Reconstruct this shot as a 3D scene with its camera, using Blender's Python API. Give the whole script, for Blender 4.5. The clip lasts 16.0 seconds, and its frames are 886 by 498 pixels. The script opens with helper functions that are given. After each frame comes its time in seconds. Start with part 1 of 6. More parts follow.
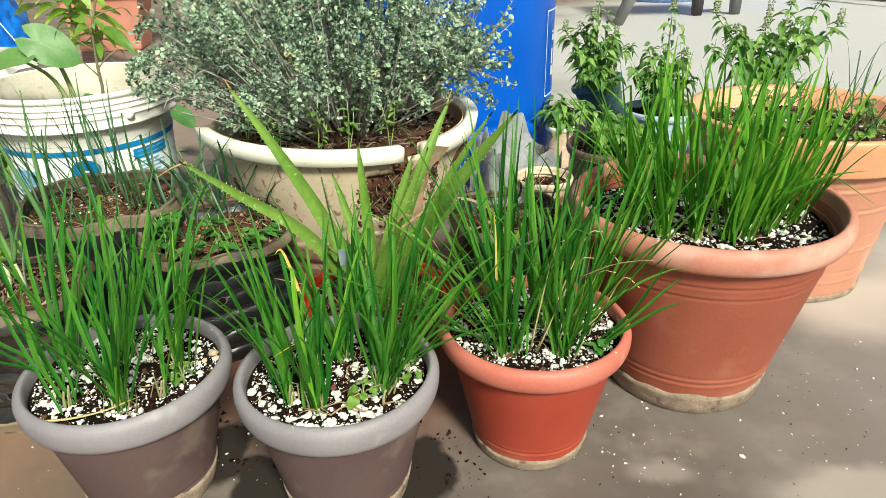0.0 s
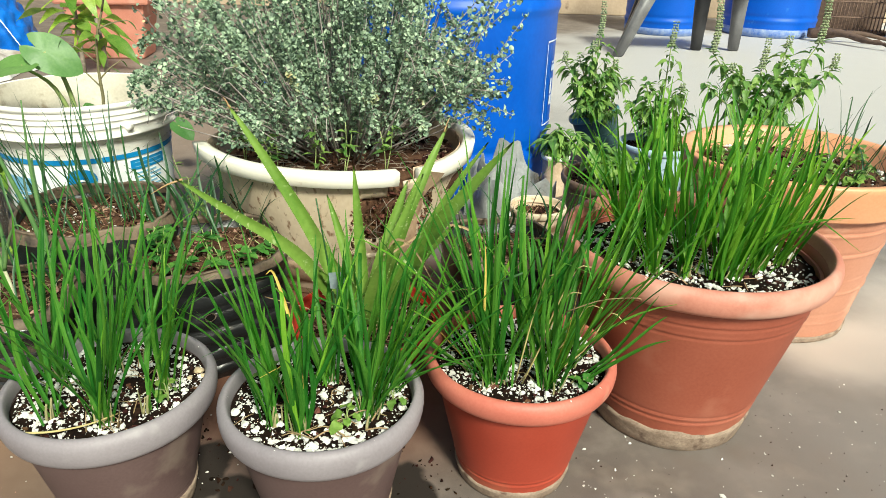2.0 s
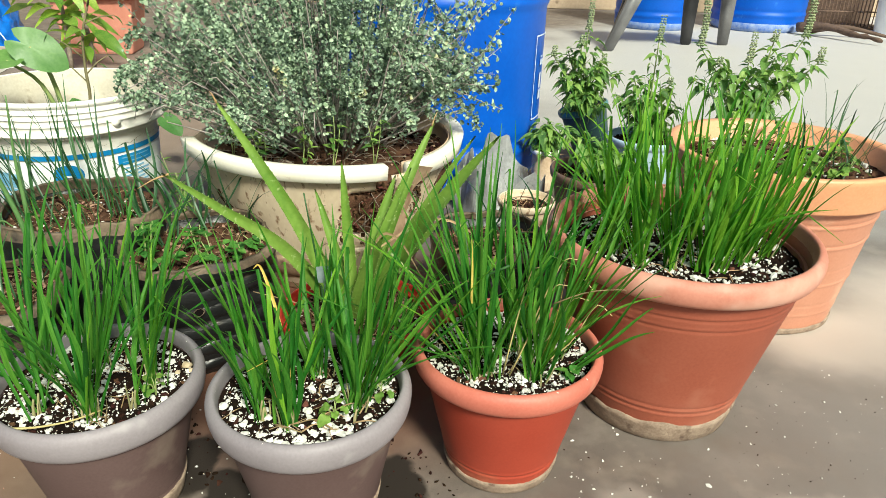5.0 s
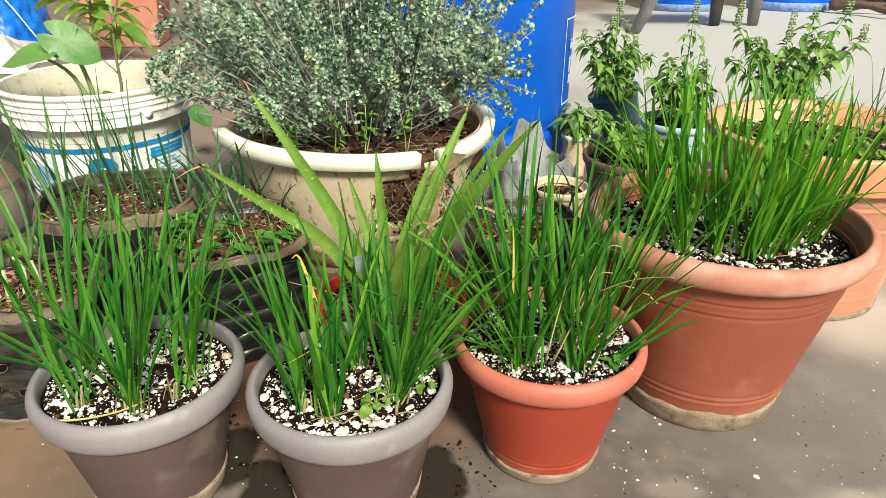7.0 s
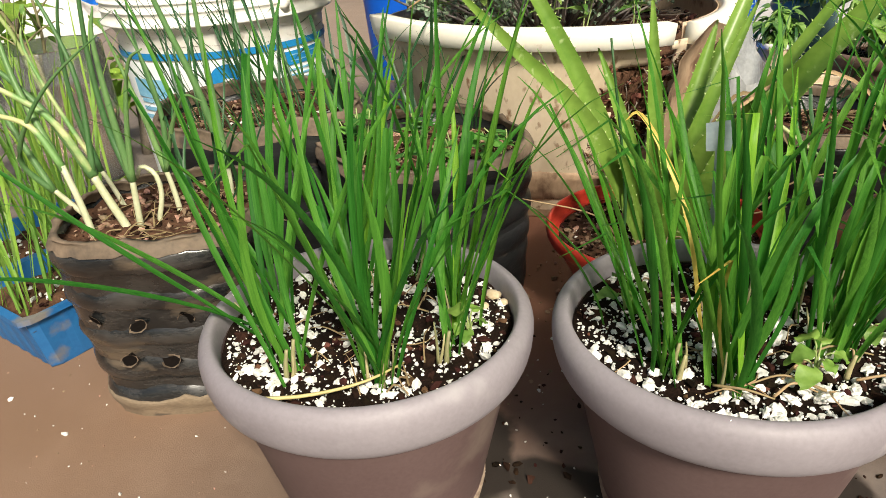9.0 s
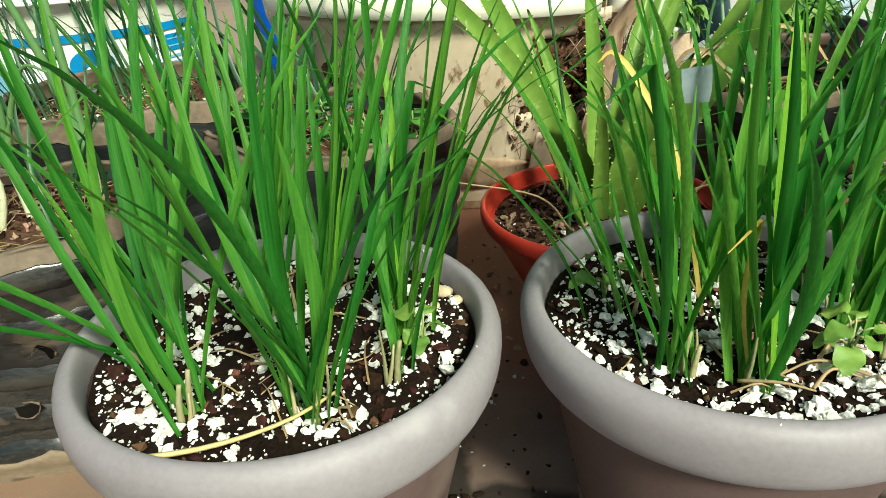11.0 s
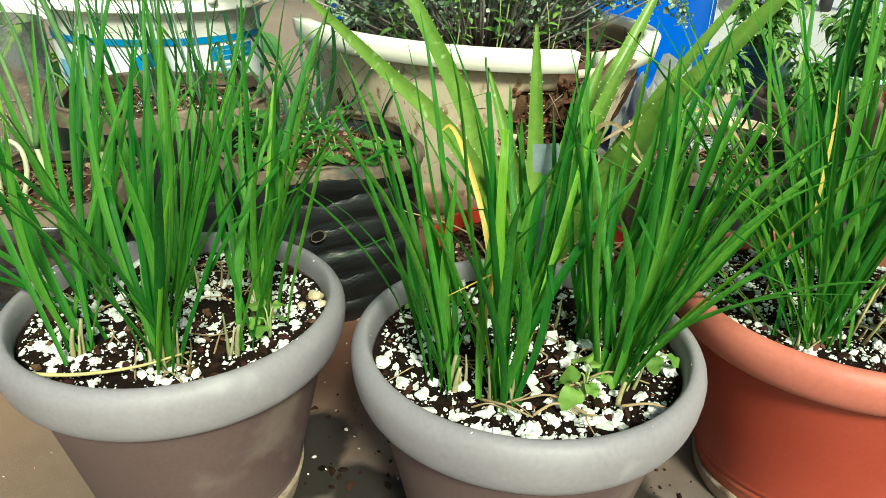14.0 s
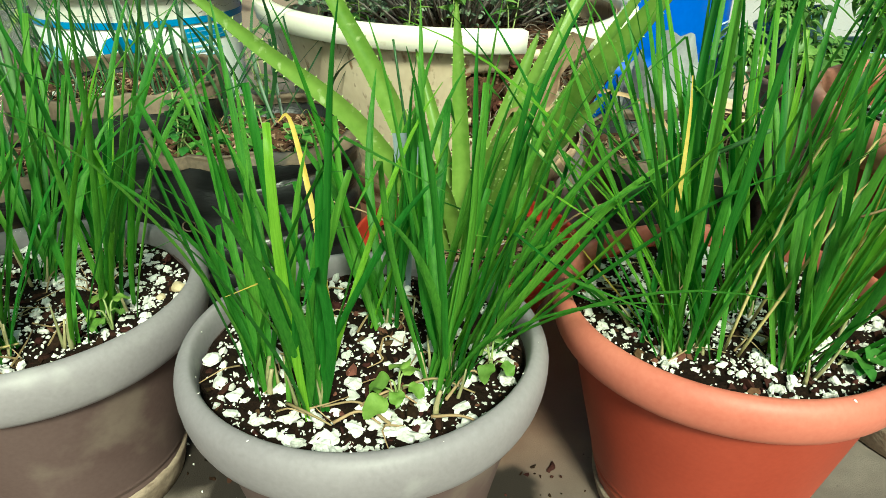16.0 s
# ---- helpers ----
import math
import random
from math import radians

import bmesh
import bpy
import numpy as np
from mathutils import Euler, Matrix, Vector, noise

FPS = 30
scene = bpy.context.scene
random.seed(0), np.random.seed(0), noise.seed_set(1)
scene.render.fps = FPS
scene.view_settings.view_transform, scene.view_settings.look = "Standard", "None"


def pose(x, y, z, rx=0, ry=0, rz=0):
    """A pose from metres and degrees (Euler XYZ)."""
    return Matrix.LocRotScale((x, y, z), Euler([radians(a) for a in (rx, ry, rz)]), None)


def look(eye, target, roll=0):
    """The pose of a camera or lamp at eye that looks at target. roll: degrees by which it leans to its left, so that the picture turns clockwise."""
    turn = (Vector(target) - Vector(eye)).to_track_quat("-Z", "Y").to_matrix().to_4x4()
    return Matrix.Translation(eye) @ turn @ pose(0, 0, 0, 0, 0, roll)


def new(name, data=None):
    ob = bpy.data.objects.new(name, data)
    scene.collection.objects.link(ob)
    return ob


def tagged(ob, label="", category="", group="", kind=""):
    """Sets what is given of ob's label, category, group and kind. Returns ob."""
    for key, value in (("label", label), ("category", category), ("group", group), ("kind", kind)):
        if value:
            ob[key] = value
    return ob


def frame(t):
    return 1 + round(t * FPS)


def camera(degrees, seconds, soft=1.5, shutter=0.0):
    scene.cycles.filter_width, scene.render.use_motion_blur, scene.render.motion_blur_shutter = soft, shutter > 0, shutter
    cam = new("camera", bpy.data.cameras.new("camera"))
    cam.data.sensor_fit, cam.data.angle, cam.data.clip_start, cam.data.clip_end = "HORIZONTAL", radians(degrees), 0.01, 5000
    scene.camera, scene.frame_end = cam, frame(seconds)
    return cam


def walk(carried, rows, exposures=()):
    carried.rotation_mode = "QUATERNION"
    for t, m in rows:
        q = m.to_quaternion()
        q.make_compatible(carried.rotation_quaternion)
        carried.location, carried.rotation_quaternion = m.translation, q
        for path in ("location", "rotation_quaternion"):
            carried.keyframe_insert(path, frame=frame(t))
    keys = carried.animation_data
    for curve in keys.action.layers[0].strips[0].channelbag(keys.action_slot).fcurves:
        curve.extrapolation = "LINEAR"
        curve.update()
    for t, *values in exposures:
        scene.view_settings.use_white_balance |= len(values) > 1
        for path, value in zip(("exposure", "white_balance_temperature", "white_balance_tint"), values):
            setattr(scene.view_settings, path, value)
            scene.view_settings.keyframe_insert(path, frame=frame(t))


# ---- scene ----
cam = camera(65.6, 16.0, soft=0.62)
EXPOSURE = 0.88
PATH = [
    (0, (0.051, 0.136, 0.619), (0.036, 1.933, -0.258), -1.2),
    (0.5, (0.049, 0.135, 0.618), (0.034, 1.935, -0.253), -1.1),
    (1, (0.047, 0.137, 0.615), (0.027, 1.931, -0.268), -1.1),
    (1.5, (0.047, 0.148, 0.617), (0.001, 1.948, -0.253), 0.2),
    (2, (0.054, 0.135, 0.631), (0.058, 1.956, -0.196), 1.6),
    (2.5, (0.054, 0.126, 0.637), (0.092, 1.954, -0.172), 2.1),
    (3, (0.055, 0.128, 0.636), (0.101, 1.955, -0.178), 2.0),
    (3.5, (0.058, 0.131, 0.633), (0.09, 1.949, -0.2), 1.8),
    (4, (0.061, 0.133, 0.63), (0.12, 1.947, -0.211), 2.0),
    (6.5, (0.058, 0.128, 0.631), (0.021, 1.946, -0.203), 0.7),
    (7, (0.041, 0.144, 0.624), (0.002, 1.944, -0.246), 0.1),
    (7.5, (-0.047, 0.214, 0.624), (-0.217, 2.037, -0.181), -2.3),
    (7.8, (-0.101, 0.256, 0.577), (-0.36, 2.051, -0.266), -4.1),
    (8, (-0.148, 0.276, 0.545), (-0.407, 2.063, -0.314), -4.3),
    (8.5, (-0.212, 0.338, 0.466), (-0.459, 2.108, -0.433), -2.7),
    (9, (-0.215, 0.376, 0.42), (-0.404, 2.148, -0.487), -3.7),
    (9.2, (-0.214, 0.39, 0.411), (-0.333, 2.182, -0.469), -2.8),
    (11.3, (-0.249, 0.459, 0.364), (-0.151, 2.242, -0.535), -3.4),
    (11.5, (-0.251, 0.451, 0.376), (-0.182, 2.259, -0.476), -3.7),
    (12, (-0.241, 0.405, 0.403), (-0.165, 2.261, -0.34), -3.2),
    (12.5, (-0.232, 0.383, 0.408), (-0.206, 2.219, -0.386), -3.8),
    (13, (-0.179, 0.379, 0.406), (-0.195, 2.186, -0.452), -2.3),
    (13.5, (-0.14, 0.38, 0.389), (-0.246, 2.154, -0.53), -2.1),
    (14, (-0.095, 0.38, 0.411), (-0.259, 2.178, -0.451), 1.8),
    (14.5, (-0.065, 0.373, 0.412), (-0.355, 2.161, -0.437), 1.5),
    (15, (-0.037, 0.395, 0.398), (-0.316, 2.155, -0.509), 0.3),
    (15.5, (0.0, 0.411, 0.4), (-0.308, 2.161, -0.517), 0.4),
    (16, (0.041, 0.426, 0.413), (-0.301, 2.168, -0.507), 0.1),
]
walk(cam, [(t, look(eye, target, roll)) for t, eye, target, roll in PATH], [(0, EXPOSURE - 0.05, 6350, -2), (4.0, EXPOSURE - 0.05, 6350, -2), (7.0, EXPOSURE - 0.06, 6600, 1), (7.5, EXPOSURE - 0.07, 6650, 6), (8.0, EXPOSURE - 0.02, 6700, 8), (9.0, EXPOSURE, 6700, 8), (11.5, EXPOSURE + 0.08, 6250, -11), (13.5, EXPOSURE + 0.06, 6250, -12), (14.5, EXPOSURE + 0.06, 6250, -18), (16, EXPOSURE + 0.04, 6350, -21)])

# ---- world and sun ----
SUN_EL, SUN_AZ = 42.0, 158.0     # degrees; azimuth clockwise from ahead (y)
world = bpy.data.worlds.new("sky")
scene.world = world
world.use_nodes = True
wn = world.node_tree.nodes
sky = wn.new("ShaderNodeTexSky")
sky.sky_type, sky.sun_disc = "NISHITA", False
sky.sun_elevation, sky.sun_rotation = radians(SUN_EL), radians(SUN_AZ)
sky.air_density, sky.dust_density = 1.0, 4.0
world.node_tree.links.new(sky.outputs[0], wn["Background"].inputs[0])
wn["Background"].inputs[1].default_value = 0.050
sun = new("sun", bpy.data.lights.new("sun", "SUN"))
sun.data.energy, sun.data.angle, sun.data.color = 3.45, radians(11), (1.0, 0.94, 0.82)
sd = Vector((math.sin(radians(SUN_AZ)) * math.cos(radians(SUN_EL)), math.cos(radians(SUN_AZ)) * math.cos(radians(SUN_EL)), math.sin(radians(SUN_EL))))
sun.matrix_world = look(sd * 20, (0, 0, 0))

# ---- materials ----


def mat(name, a, b, scale=30.0, fine=260.0, rough=0.6, bump=0.15, metal=0.0, spec=0.5, rand=0.0, trans=0.0, c=None, cmin=0.62, cscale=None, stretch=(1, 1, 1), contrast=(0.3, 0.7), island=False):
    """Two colours mixed by broad and fine noise; c: a third colour in blotches; rand: brightness change from object to object."""
    m = bpy.data.materials.new(name)
    m.use_nodes = True
    nt = m.node_tree
    N, L = nt.nodes, nt.links
    p = N["Principled BSDF"]
    p.inputs["Metallic"].default_value = metal
    p.inputs["Specular IOR Level"].default_value = spec
    tc, mp = N.new("ShaderNodeTexCoord"), N.new("ShaderNodeMapping")
    mp.inputs["Scale"].default_value = stretch
    L.new(tc.outputs["Object"], mp.inputs["Vector"])
    oi = N.new("ShaderNodeObjectInfo")
    off = N.new("ShaderNodeVectorMath")
    off.operation = "MULTIPLY_ADD"
    off.inputs[1].default_value = (1, 1, 1)
    L.new(mp.outputs[0], off.inputs[0])
    sc = N.new("ShaderNodeMath")
    sc.operation = "MULTIPLY"
    sc.inputs[1].default_value = 7.0
    L.new(oi.outputs["Random"], sc.inputs[0])
    L.new(sc.outputs[0], off.inputs[2])

    def tex(s, detail=5.0):
        n = N.new("ShaderNodeTexNoise")
        n.inputs["Scale"].default_value, n.inputs["Detail"].default_value = s, detail
        L.new(off.outputs[0], n.inputs["Vector"])
        return n
    n1, n2 = tex(scale), tex(fine, 3.0)
    add = N.new("ShaderNodeMath")
    add.operation = "MULTIPLY_ADD"
    add.inputs[1].default_value = 0.35
    L.new(n2.outputs["Fac"], add.inputs[0])
    half = N.new("ShaderNodeMath")
    half.operation = "MULTIPLY"
    half.inputs[1].default_value = 0.65
    L.new(n1.outputs["Fac"], half.inputs[0])
    L.new(half.outputs[0], add.inputs[2])
    ramp = N.new("ShaderNodeValToRGB")
    ramp.color_ramp.elements[0].position, ramp.color_ramp.elements[1].position = contrast
    ramp.color_ramp.elements[0].color, ramp.color_ramp.elements[1].color = (*a, 1), (*b, 1)
    L.new(add.outputs[0], ramp.inputs[0])
    col = ramp.outputs[0]
    if c:
        n3 = tex(cscale or scale * 0.6, 8.0)
        r3 = N.new("ShaderNodeValToRGB")
        r3.color_ramp.elements[0].position, r3.color_ramp.elements[1].position = cmin, cmin + 0.1
        L.new(n3.outputs["Fac"], r3.inputs[0])
        mx = N.new("ShaderNodeMix")
        mx.data_type = "RGBA"
        L.new(r3.outputs[0], mx.inputs[0])
        L.new(col, mx.inputs[6])
        mx.inputs[7].default_value = (*c, 1)
        col = mx.outputs[2]
    if rand or island:
        hv = N.new("ShaderNodeHueSaturation")
        mr = N.new("ShaderNodeMapRange")
        mr.inputs[3].default_value, mr.inputs[4].default_value = 1 - rand, 1 + rand
        if island:
            L.new(N.new("ShaderNodeNewGeometry").outputs["Random Per Island"], mr.inputs[0])
        else:
            L.new(oi.outputs["Random"], mr.inputs[0])
        L.new(mr.outputs[0], hv.inputs["Value"])
        hm = N.new("ShaderNodeMapRange")
        hm.inputs[3].default_value, hm.inputs[4].default_value = 0.5 + rand * 0.06, 0.5 - rand * 0.06
        L.new(mr.outputs[0], hm.inputs[0])
        hm.inputs[1].default_value, hm.inputs[2].default_value = 1 - rand, 1 + rand
        L.new(hm.outputs[0], hv.inputs["Hue"])
        L.new(col, hv.inputs["Color"])
        col = hv.outputs[0]
    L.new(col, p.inputs["Base Color"])
    rr = N.new("ShaderNodeMapRange")
    rr.inputs[3].default_value, rr.inputs[4].default_value = rough - 0.12, min(1, rough + 0.12)
    L.new(n1.outputs["Fac"], rr.inputs[0])
    L.new(rr.outputs[0], p.inputs["Roughness"])
    bp = N.new("ShaderNodeBump")
    bp.inputs["Strength"].default_value, bp.inputs["Distance"].default_value = bump, 0.004
    L.new(add.outputs[0], bp.inputs["Height"])
    L.new(bp.outputs[0], p.inputs["Normal"])
    if trans:
        tr, ms = N.new("ShaderNodeBsdfTranslucent"), N.new("ShaderNodeMixShader")
        ms.inputs[0].default_value = trans
        L.new(col, tr.inputs["Color"])
        L.new(p.outputs[0], ms.inputs[1])
        L.new(tr.outputs[0], ms.inputs[2])
        L.new(ms.outputs[0], N["Material Output"].inputs["Surface"])
    return m


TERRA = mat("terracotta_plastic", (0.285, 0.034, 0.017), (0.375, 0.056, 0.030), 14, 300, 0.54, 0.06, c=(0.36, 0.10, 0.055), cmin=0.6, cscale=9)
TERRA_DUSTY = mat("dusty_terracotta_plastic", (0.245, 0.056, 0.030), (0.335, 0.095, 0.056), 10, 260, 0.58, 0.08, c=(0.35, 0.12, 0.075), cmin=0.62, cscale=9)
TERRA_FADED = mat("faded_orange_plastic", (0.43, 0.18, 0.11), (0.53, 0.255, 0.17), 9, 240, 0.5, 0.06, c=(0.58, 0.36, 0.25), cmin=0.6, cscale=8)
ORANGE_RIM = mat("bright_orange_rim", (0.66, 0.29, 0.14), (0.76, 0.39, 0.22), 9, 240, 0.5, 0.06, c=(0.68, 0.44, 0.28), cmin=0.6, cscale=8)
# Terracotta rims: light on the rolled tops is put into these tones.
TERRA_RIM_LIT = mat("lit_terracotta_rim", (0.44, 0.112, 0.076), (0.545, 0.178, 0.128), 16, 300, 0.57, 0.06, c=(0.52, 0.24, 0.17), cmin=0.58, cscale=12)
DUSTY_TERRA_LIT = mat("lit_dusty_terracotta", (0.43, 0.155, 0.105), (0.55, 0.24, 0.175), 12, 260, 0.62, 0.06, c=(0.56, 0.31, 0.24), cmin=0.56, cscale=10)
RED = mat("red_plastic", (0.34, 0.022, 0.012), (0.46, 0.045, 0.025), 18, 260, 0.35, 0.05)
# Grey pots: rim in the lit tone, body darkened for shade below the lip.
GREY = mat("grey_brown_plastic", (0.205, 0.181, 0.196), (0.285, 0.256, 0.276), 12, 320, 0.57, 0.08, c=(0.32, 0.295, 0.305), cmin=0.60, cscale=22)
GREY_SHADED = mat("shaded_brown_grey_plastic", (0.082, 0.047, 0.045), (0.118, 0.075, 0.071), 12, 320, 0.62, 0.08, c=(0.16, 0.118, 0.10), cmin=0.6, cscale=14)
LIME = mat("limescale_crust", (0.155, 0.105, 0.075), (0.37, 0.285, 0.215), 50, 300, 0.85, 0.5, c=(0.09, 0.05, 0.035), cmin=0.57, cscale=45)
SOIL = mat("dark_potting_soil", (0.004, 0.0025, 0.0018), (0.020, 0.011, 0.0075), 90, 500, 0.95, 0.9, spec=0.08)
SOIL_RED = mat("reddish_garden_soil", (0.035, 0.017, 0.010), (0.145, 0.075, 0.045), 60, 400, 0.95, 1.0, spec=0.12, c=(0.18, 0.12, 0.08), cmin=0.66, cscale=140)
PERLITE = mat("white_perlite", (0.56, 0.54, 0.49), (0.80, 0.79, 0.76), 200, 900, 0.85, 0.4, rand=0.18, island=True)
PEBBLE = mat("brown_pebbles", (0.15, 0.082, 0.048), (0.40, 0.27, 0.18), 60, 400, 0.8, 0.3, rand=0.5, island=True)
PEBBLE_EARTH = mat("crumbling_red_earth", (0.04, 0.018, 0.010), (0.17, 0.085, 0.05), 60, 400, 0.95, 0.5, spec=0.1, rand=0.5, island=True)
PEBBLE_TAN = mat("cream_tan_pebble", (0.40, 0.30, 0.18), (0.66, 0.55, 0.38), 120, 500, 0.85, 0.5)
HUMUS = mat("dark_humus_crumbs", (0.004, 0.002, 0.0015), (0.045, 0.021, 0.013), 60, 400, 0.95, 0.5, spec=0.1, rand=0.6, island=True)
BAG = mat("dusty_black_polythene", (0.0035, 0.0042, 0.0045), (0.020, 0.021, 0.022), 22, 180, 0.34, 0.30, c=(0.085, 0.072, 0.056), cmin=0.64, cscale=20, stretch=(1, 1, 3.0))
BAG_DUSTY = mat("earth_caked_black_polythene", (0.006, 0.0075, 0.0085), (0.046, 0.043, 0.040), 26, 260, 0.26, 0.14, spec=0.7, c=(0.105, 0.080, 0.056), cmin=0.575, cscale=16, stretch=(0.8, 0.8, 2.4), contrast=(0.40, 0.66))
MUD = mat("dried_tan_mud", (0.13, 0.095, 0.062), (0.26, 0.195, 0.13), 30, 300, 0.85, 0.35, c=(0.085, 0.065, 0.048), cmin=0.60, cscale=30, stretch=(1, 1, 2))
HEM = mat("mud_stained_polythene_edge", (0.062, 0.046, 0.032), (0.215, 0.155, 0.105), 30, 200, 0.75, 0.4, c=(0.04, 0.034, 0.03), cmin=0.62)
DARK = mat("black_hollow", (0.003, 0.0025, 0.0025), (0.008, 0.006, 0.005), 40, 200, 0.95, 0.1, spec=0.05)
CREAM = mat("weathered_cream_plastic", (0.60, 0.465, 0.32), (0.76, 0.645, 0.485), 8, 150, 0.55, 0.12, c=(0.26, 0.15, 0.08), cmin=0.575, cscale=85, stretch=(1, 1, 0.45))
CREAM_STAINED = mat("earth_stained_inner_plastic", (0.45, 0.31, 0.20), (0.70, 0.55, 0.40), 12, 160, 0.7, 0.2, c=(0.20, 0.11, 0.06), cmin=0.6, cscale=26)
MUDDY = mat("mud_stained_cream_plastic", (0.24, 0.145, 0.085), (0.52, 0.37, 0.245), 22, 160, 0.75, 0.3, c=(0.13, 0.07, 0.04), cmin=0.58, cscale=30, stretch=(1, 1, 0.5))
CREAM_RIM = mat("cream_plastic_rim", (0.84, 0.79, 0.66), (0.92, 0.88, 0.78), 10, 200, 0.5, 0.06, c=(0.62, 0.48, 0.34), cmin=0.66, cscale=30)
WHITE = mat("white_bucket_plastic", (0.80, 0.77, 0.70), (0.90, 0.88, 0.84), 14, 220, 0.4, 0.06, c=(0.48, 0.40, 0.30), cmin=0.66, cscale=38)
BUCKET_INSIDE = mat("shaded_grimy_plastic", (0.50, 0.45, 0.35), (0.70, 0.66, 0.56), 16, 200, 0.6, 0.1, c=(0.30, 0.24, 0.16), cmin=0.60, cscale=24)
LABEL_WHITE = mat("white_printed_label", (0.80, 0.82, 0.83), (0.88, 0.90, 0.92), 20, 300, 0.4, 0.02)
LABEL_BLUE = mat("blue_print", (0.008, 0.16, 0.40), (0.015, 0.25, 0.55), 30, 300, 0.4, 0.02)
LABEL_PALE = mat("pale_blue_print", (0.12, 0.38, 0.60), (0.30, 0.55, 0.72), 60, 300, 0.4, 0.02)
DRUM = mat("blue_drum_plastic", (0.002, 0.070, 0.43), (0.004, 0.100, 0.54), 5, 90, 0.42, 0.05, spec=0.3, c=(0.03, 0.16, 0.54), cmin=0.66, cscale=14)
DRUM_FOOT = mat("scuffed_drum_foot", (0.02, 0.12, 0.50), (0.35, 0.42, 0.55), 30, 200, 0.6, 0.1)
LEAF = mat("chive_green", (0.044, 0.188, 0.021), (0.132, 0.385, 0.050), 18, 200, 0.46, 0.08, spec=0.25, rand=0.36, trans=0.55, stretch=(45, 45, 1.0))
LEAF_LIGHT = mat("light_chive_green", (0.078, 0.262, 0.016), (0.205, 0.49, 0.050), 18, 200, 0.42, 0.08, spec=0.3, rand=0.38, trans=0.54, stretch=(45, 45, 1.0))
LEAF_DRY = mat("yellowed_leaf", (0.52, 0.36, 0.05), (0.72, 0.58, 0.15), 30, 200, 0.55, 0.1, rand=0.2, trans=0.3)
STRAW = mat("dry_straw", (0.20, 0.13, 0.06), (0.42, 0.30, 0.16), 40, 300, 0.7, 0.2, rand=0.25)
LEAF_BLUE = mat("pale_onion_leaf", (0.085, 0.215, 0.065), (0.20, 0.36, 0.13), 18, 200, 0.42, 0.06, rand=0.4, trans=0.4, stretch=(3, 3, 0.6))
LEAF_DARK = mat("dark_thin_chive", (0.018, 0.07, 0.022), (0.045, 0.14, 0.04), 20, 200, 0.45, 0.05, rand=0.3, trans=0.25)
LEAF_PALE = mat("pale_seedling_green", (0.16, 0.34, 0.04), (0.32, 0.52, 0.10), 20, 200, 0.45, 0.05, rand=0.3, trans=0.45)
ONION_PALE = mat("yellowing_onion_leaf", (0.36, 0.40, 0.15), (0.60, 0.60, 0.32), 22, 200, 0.5, 0.08, c=(0.14, 0.28, 0.08), cmin=0.47, cscale=22)
ONION_STRAW = mat("straw_yellow_leaf", (0.40, 0.31, 0.11), (0.60, 0.50, 0.24), 40, 300, 0.6, 0.2)
STEM_WHITE = mat("white_onion_stem", (0.40, 0.42, 0.24), (0.64, 0.64, 0.45), 30, 300, 0.45, 0.08)
ALOE = mat("aloe_flesh", (0.105, 0.225, 0.026), (0.255, 0.395, 0.078), 9, 120, 0.34, 0.12, c=(0.40, 0.50, 0.22), cmin=0.64, cscale=85, trans=0.22)
ALOE_TOOTH = mat("aloe_teeth", (0.30, 0.42, 0.11), (0.46, 0.56, 0.22), 60, 300, 0.5, 0.05)
SHRUB = mat("grey_green_leaflets", (0.085, 0.172, 0.086), (0.44, 0.56, 0.41), 60, 300, 0.6, 0.05, c=(0.50, 0.42, 0.15), cmin=0.65, cscale=22, rand=0.66, island=True, trans=0.2)
TWIG = mat("grey_brown_twig", (0.13, 0.10, 0.075), (0.30, 0.25, 0.20), 60, 400, 0.8, 0.3)
TWIG_PALE = mat("pale_wiry_twig", (0.20, 0.165, 0.15), (0.46, 0.41, 0.39), 60, 400, 0.8, 0.3)
BASIL = mat("basil_leaf", (0.115, 0.255, 0.045), (0.26, 0.43, 0.115), 60, 300, 0.5, 0.25, rand=0.38, trans=0.42)
SPIKE = mat("basil_flower_spike", (0.16, 0.24, 0.09), (0.40, 0.43, 0.27), 120, 400, 0.7, 0.2, rand=0.3, island=True)
TARO = mat("taro_leaf", (0.11, 0.27, 0.06), (0.21, 0.40, 0.115), 14, 120, 0.42, 0.2, rand=0.25, trans=0.4)
PALE_WEED = mat("yellow_green_weed", (0.13, 0.27, 0.035), (0.27, 0.42, 0.09), 50, 300, 0.5, 0.2, rand=0.2, trans=0.35)
LONG_GREEN = mat("yellow_green_long_leaf", (0.13, 0.30, 0.03), (0.36, 0.50, 0.08), 25, 200, 0.45, 0.15, rand=0.35, trans=0.4)
DRY_STEM = mat("greenish_brown_stem", (0.11, 0.10, 0.045), (0.26, 0.23, 0.12), 60, 400, 0.75, 0.3)
DRIED = mat("brown_dried_aloe", (0.26, 0.15, 0.06), (0.46, 0.31, 0.15), 60, 300, 0.6, 0.2)
SHEATH = mat("dry_leaf_sheath", (0.17, 0.17, 0.07), (0.40, 0.36, 0.19), 50, 300, 0.6, 0.2, rand=0.35)
TARO_STEM = mat("taro_stalk", (0.20, 0.28, 0.08), (0.34, 0.40, 0.16), 30, 200, 0.5, 0.05)
WEED = mat("weed_green", (0.05, 0.19, 0.025), (0.12, 0.32, 0.06), 60, 300, 0.5, 0.1, rand=0.3, trans=0.35)
TRAY = mat("blue_seed_tray", (0.008, 0.085, 0.25), (0.018, 0.14, 0.35), 20, 200, 0.5, 0.12, c=(0.17, 0.16, 0.15), cmin=0.56, cscale=18)
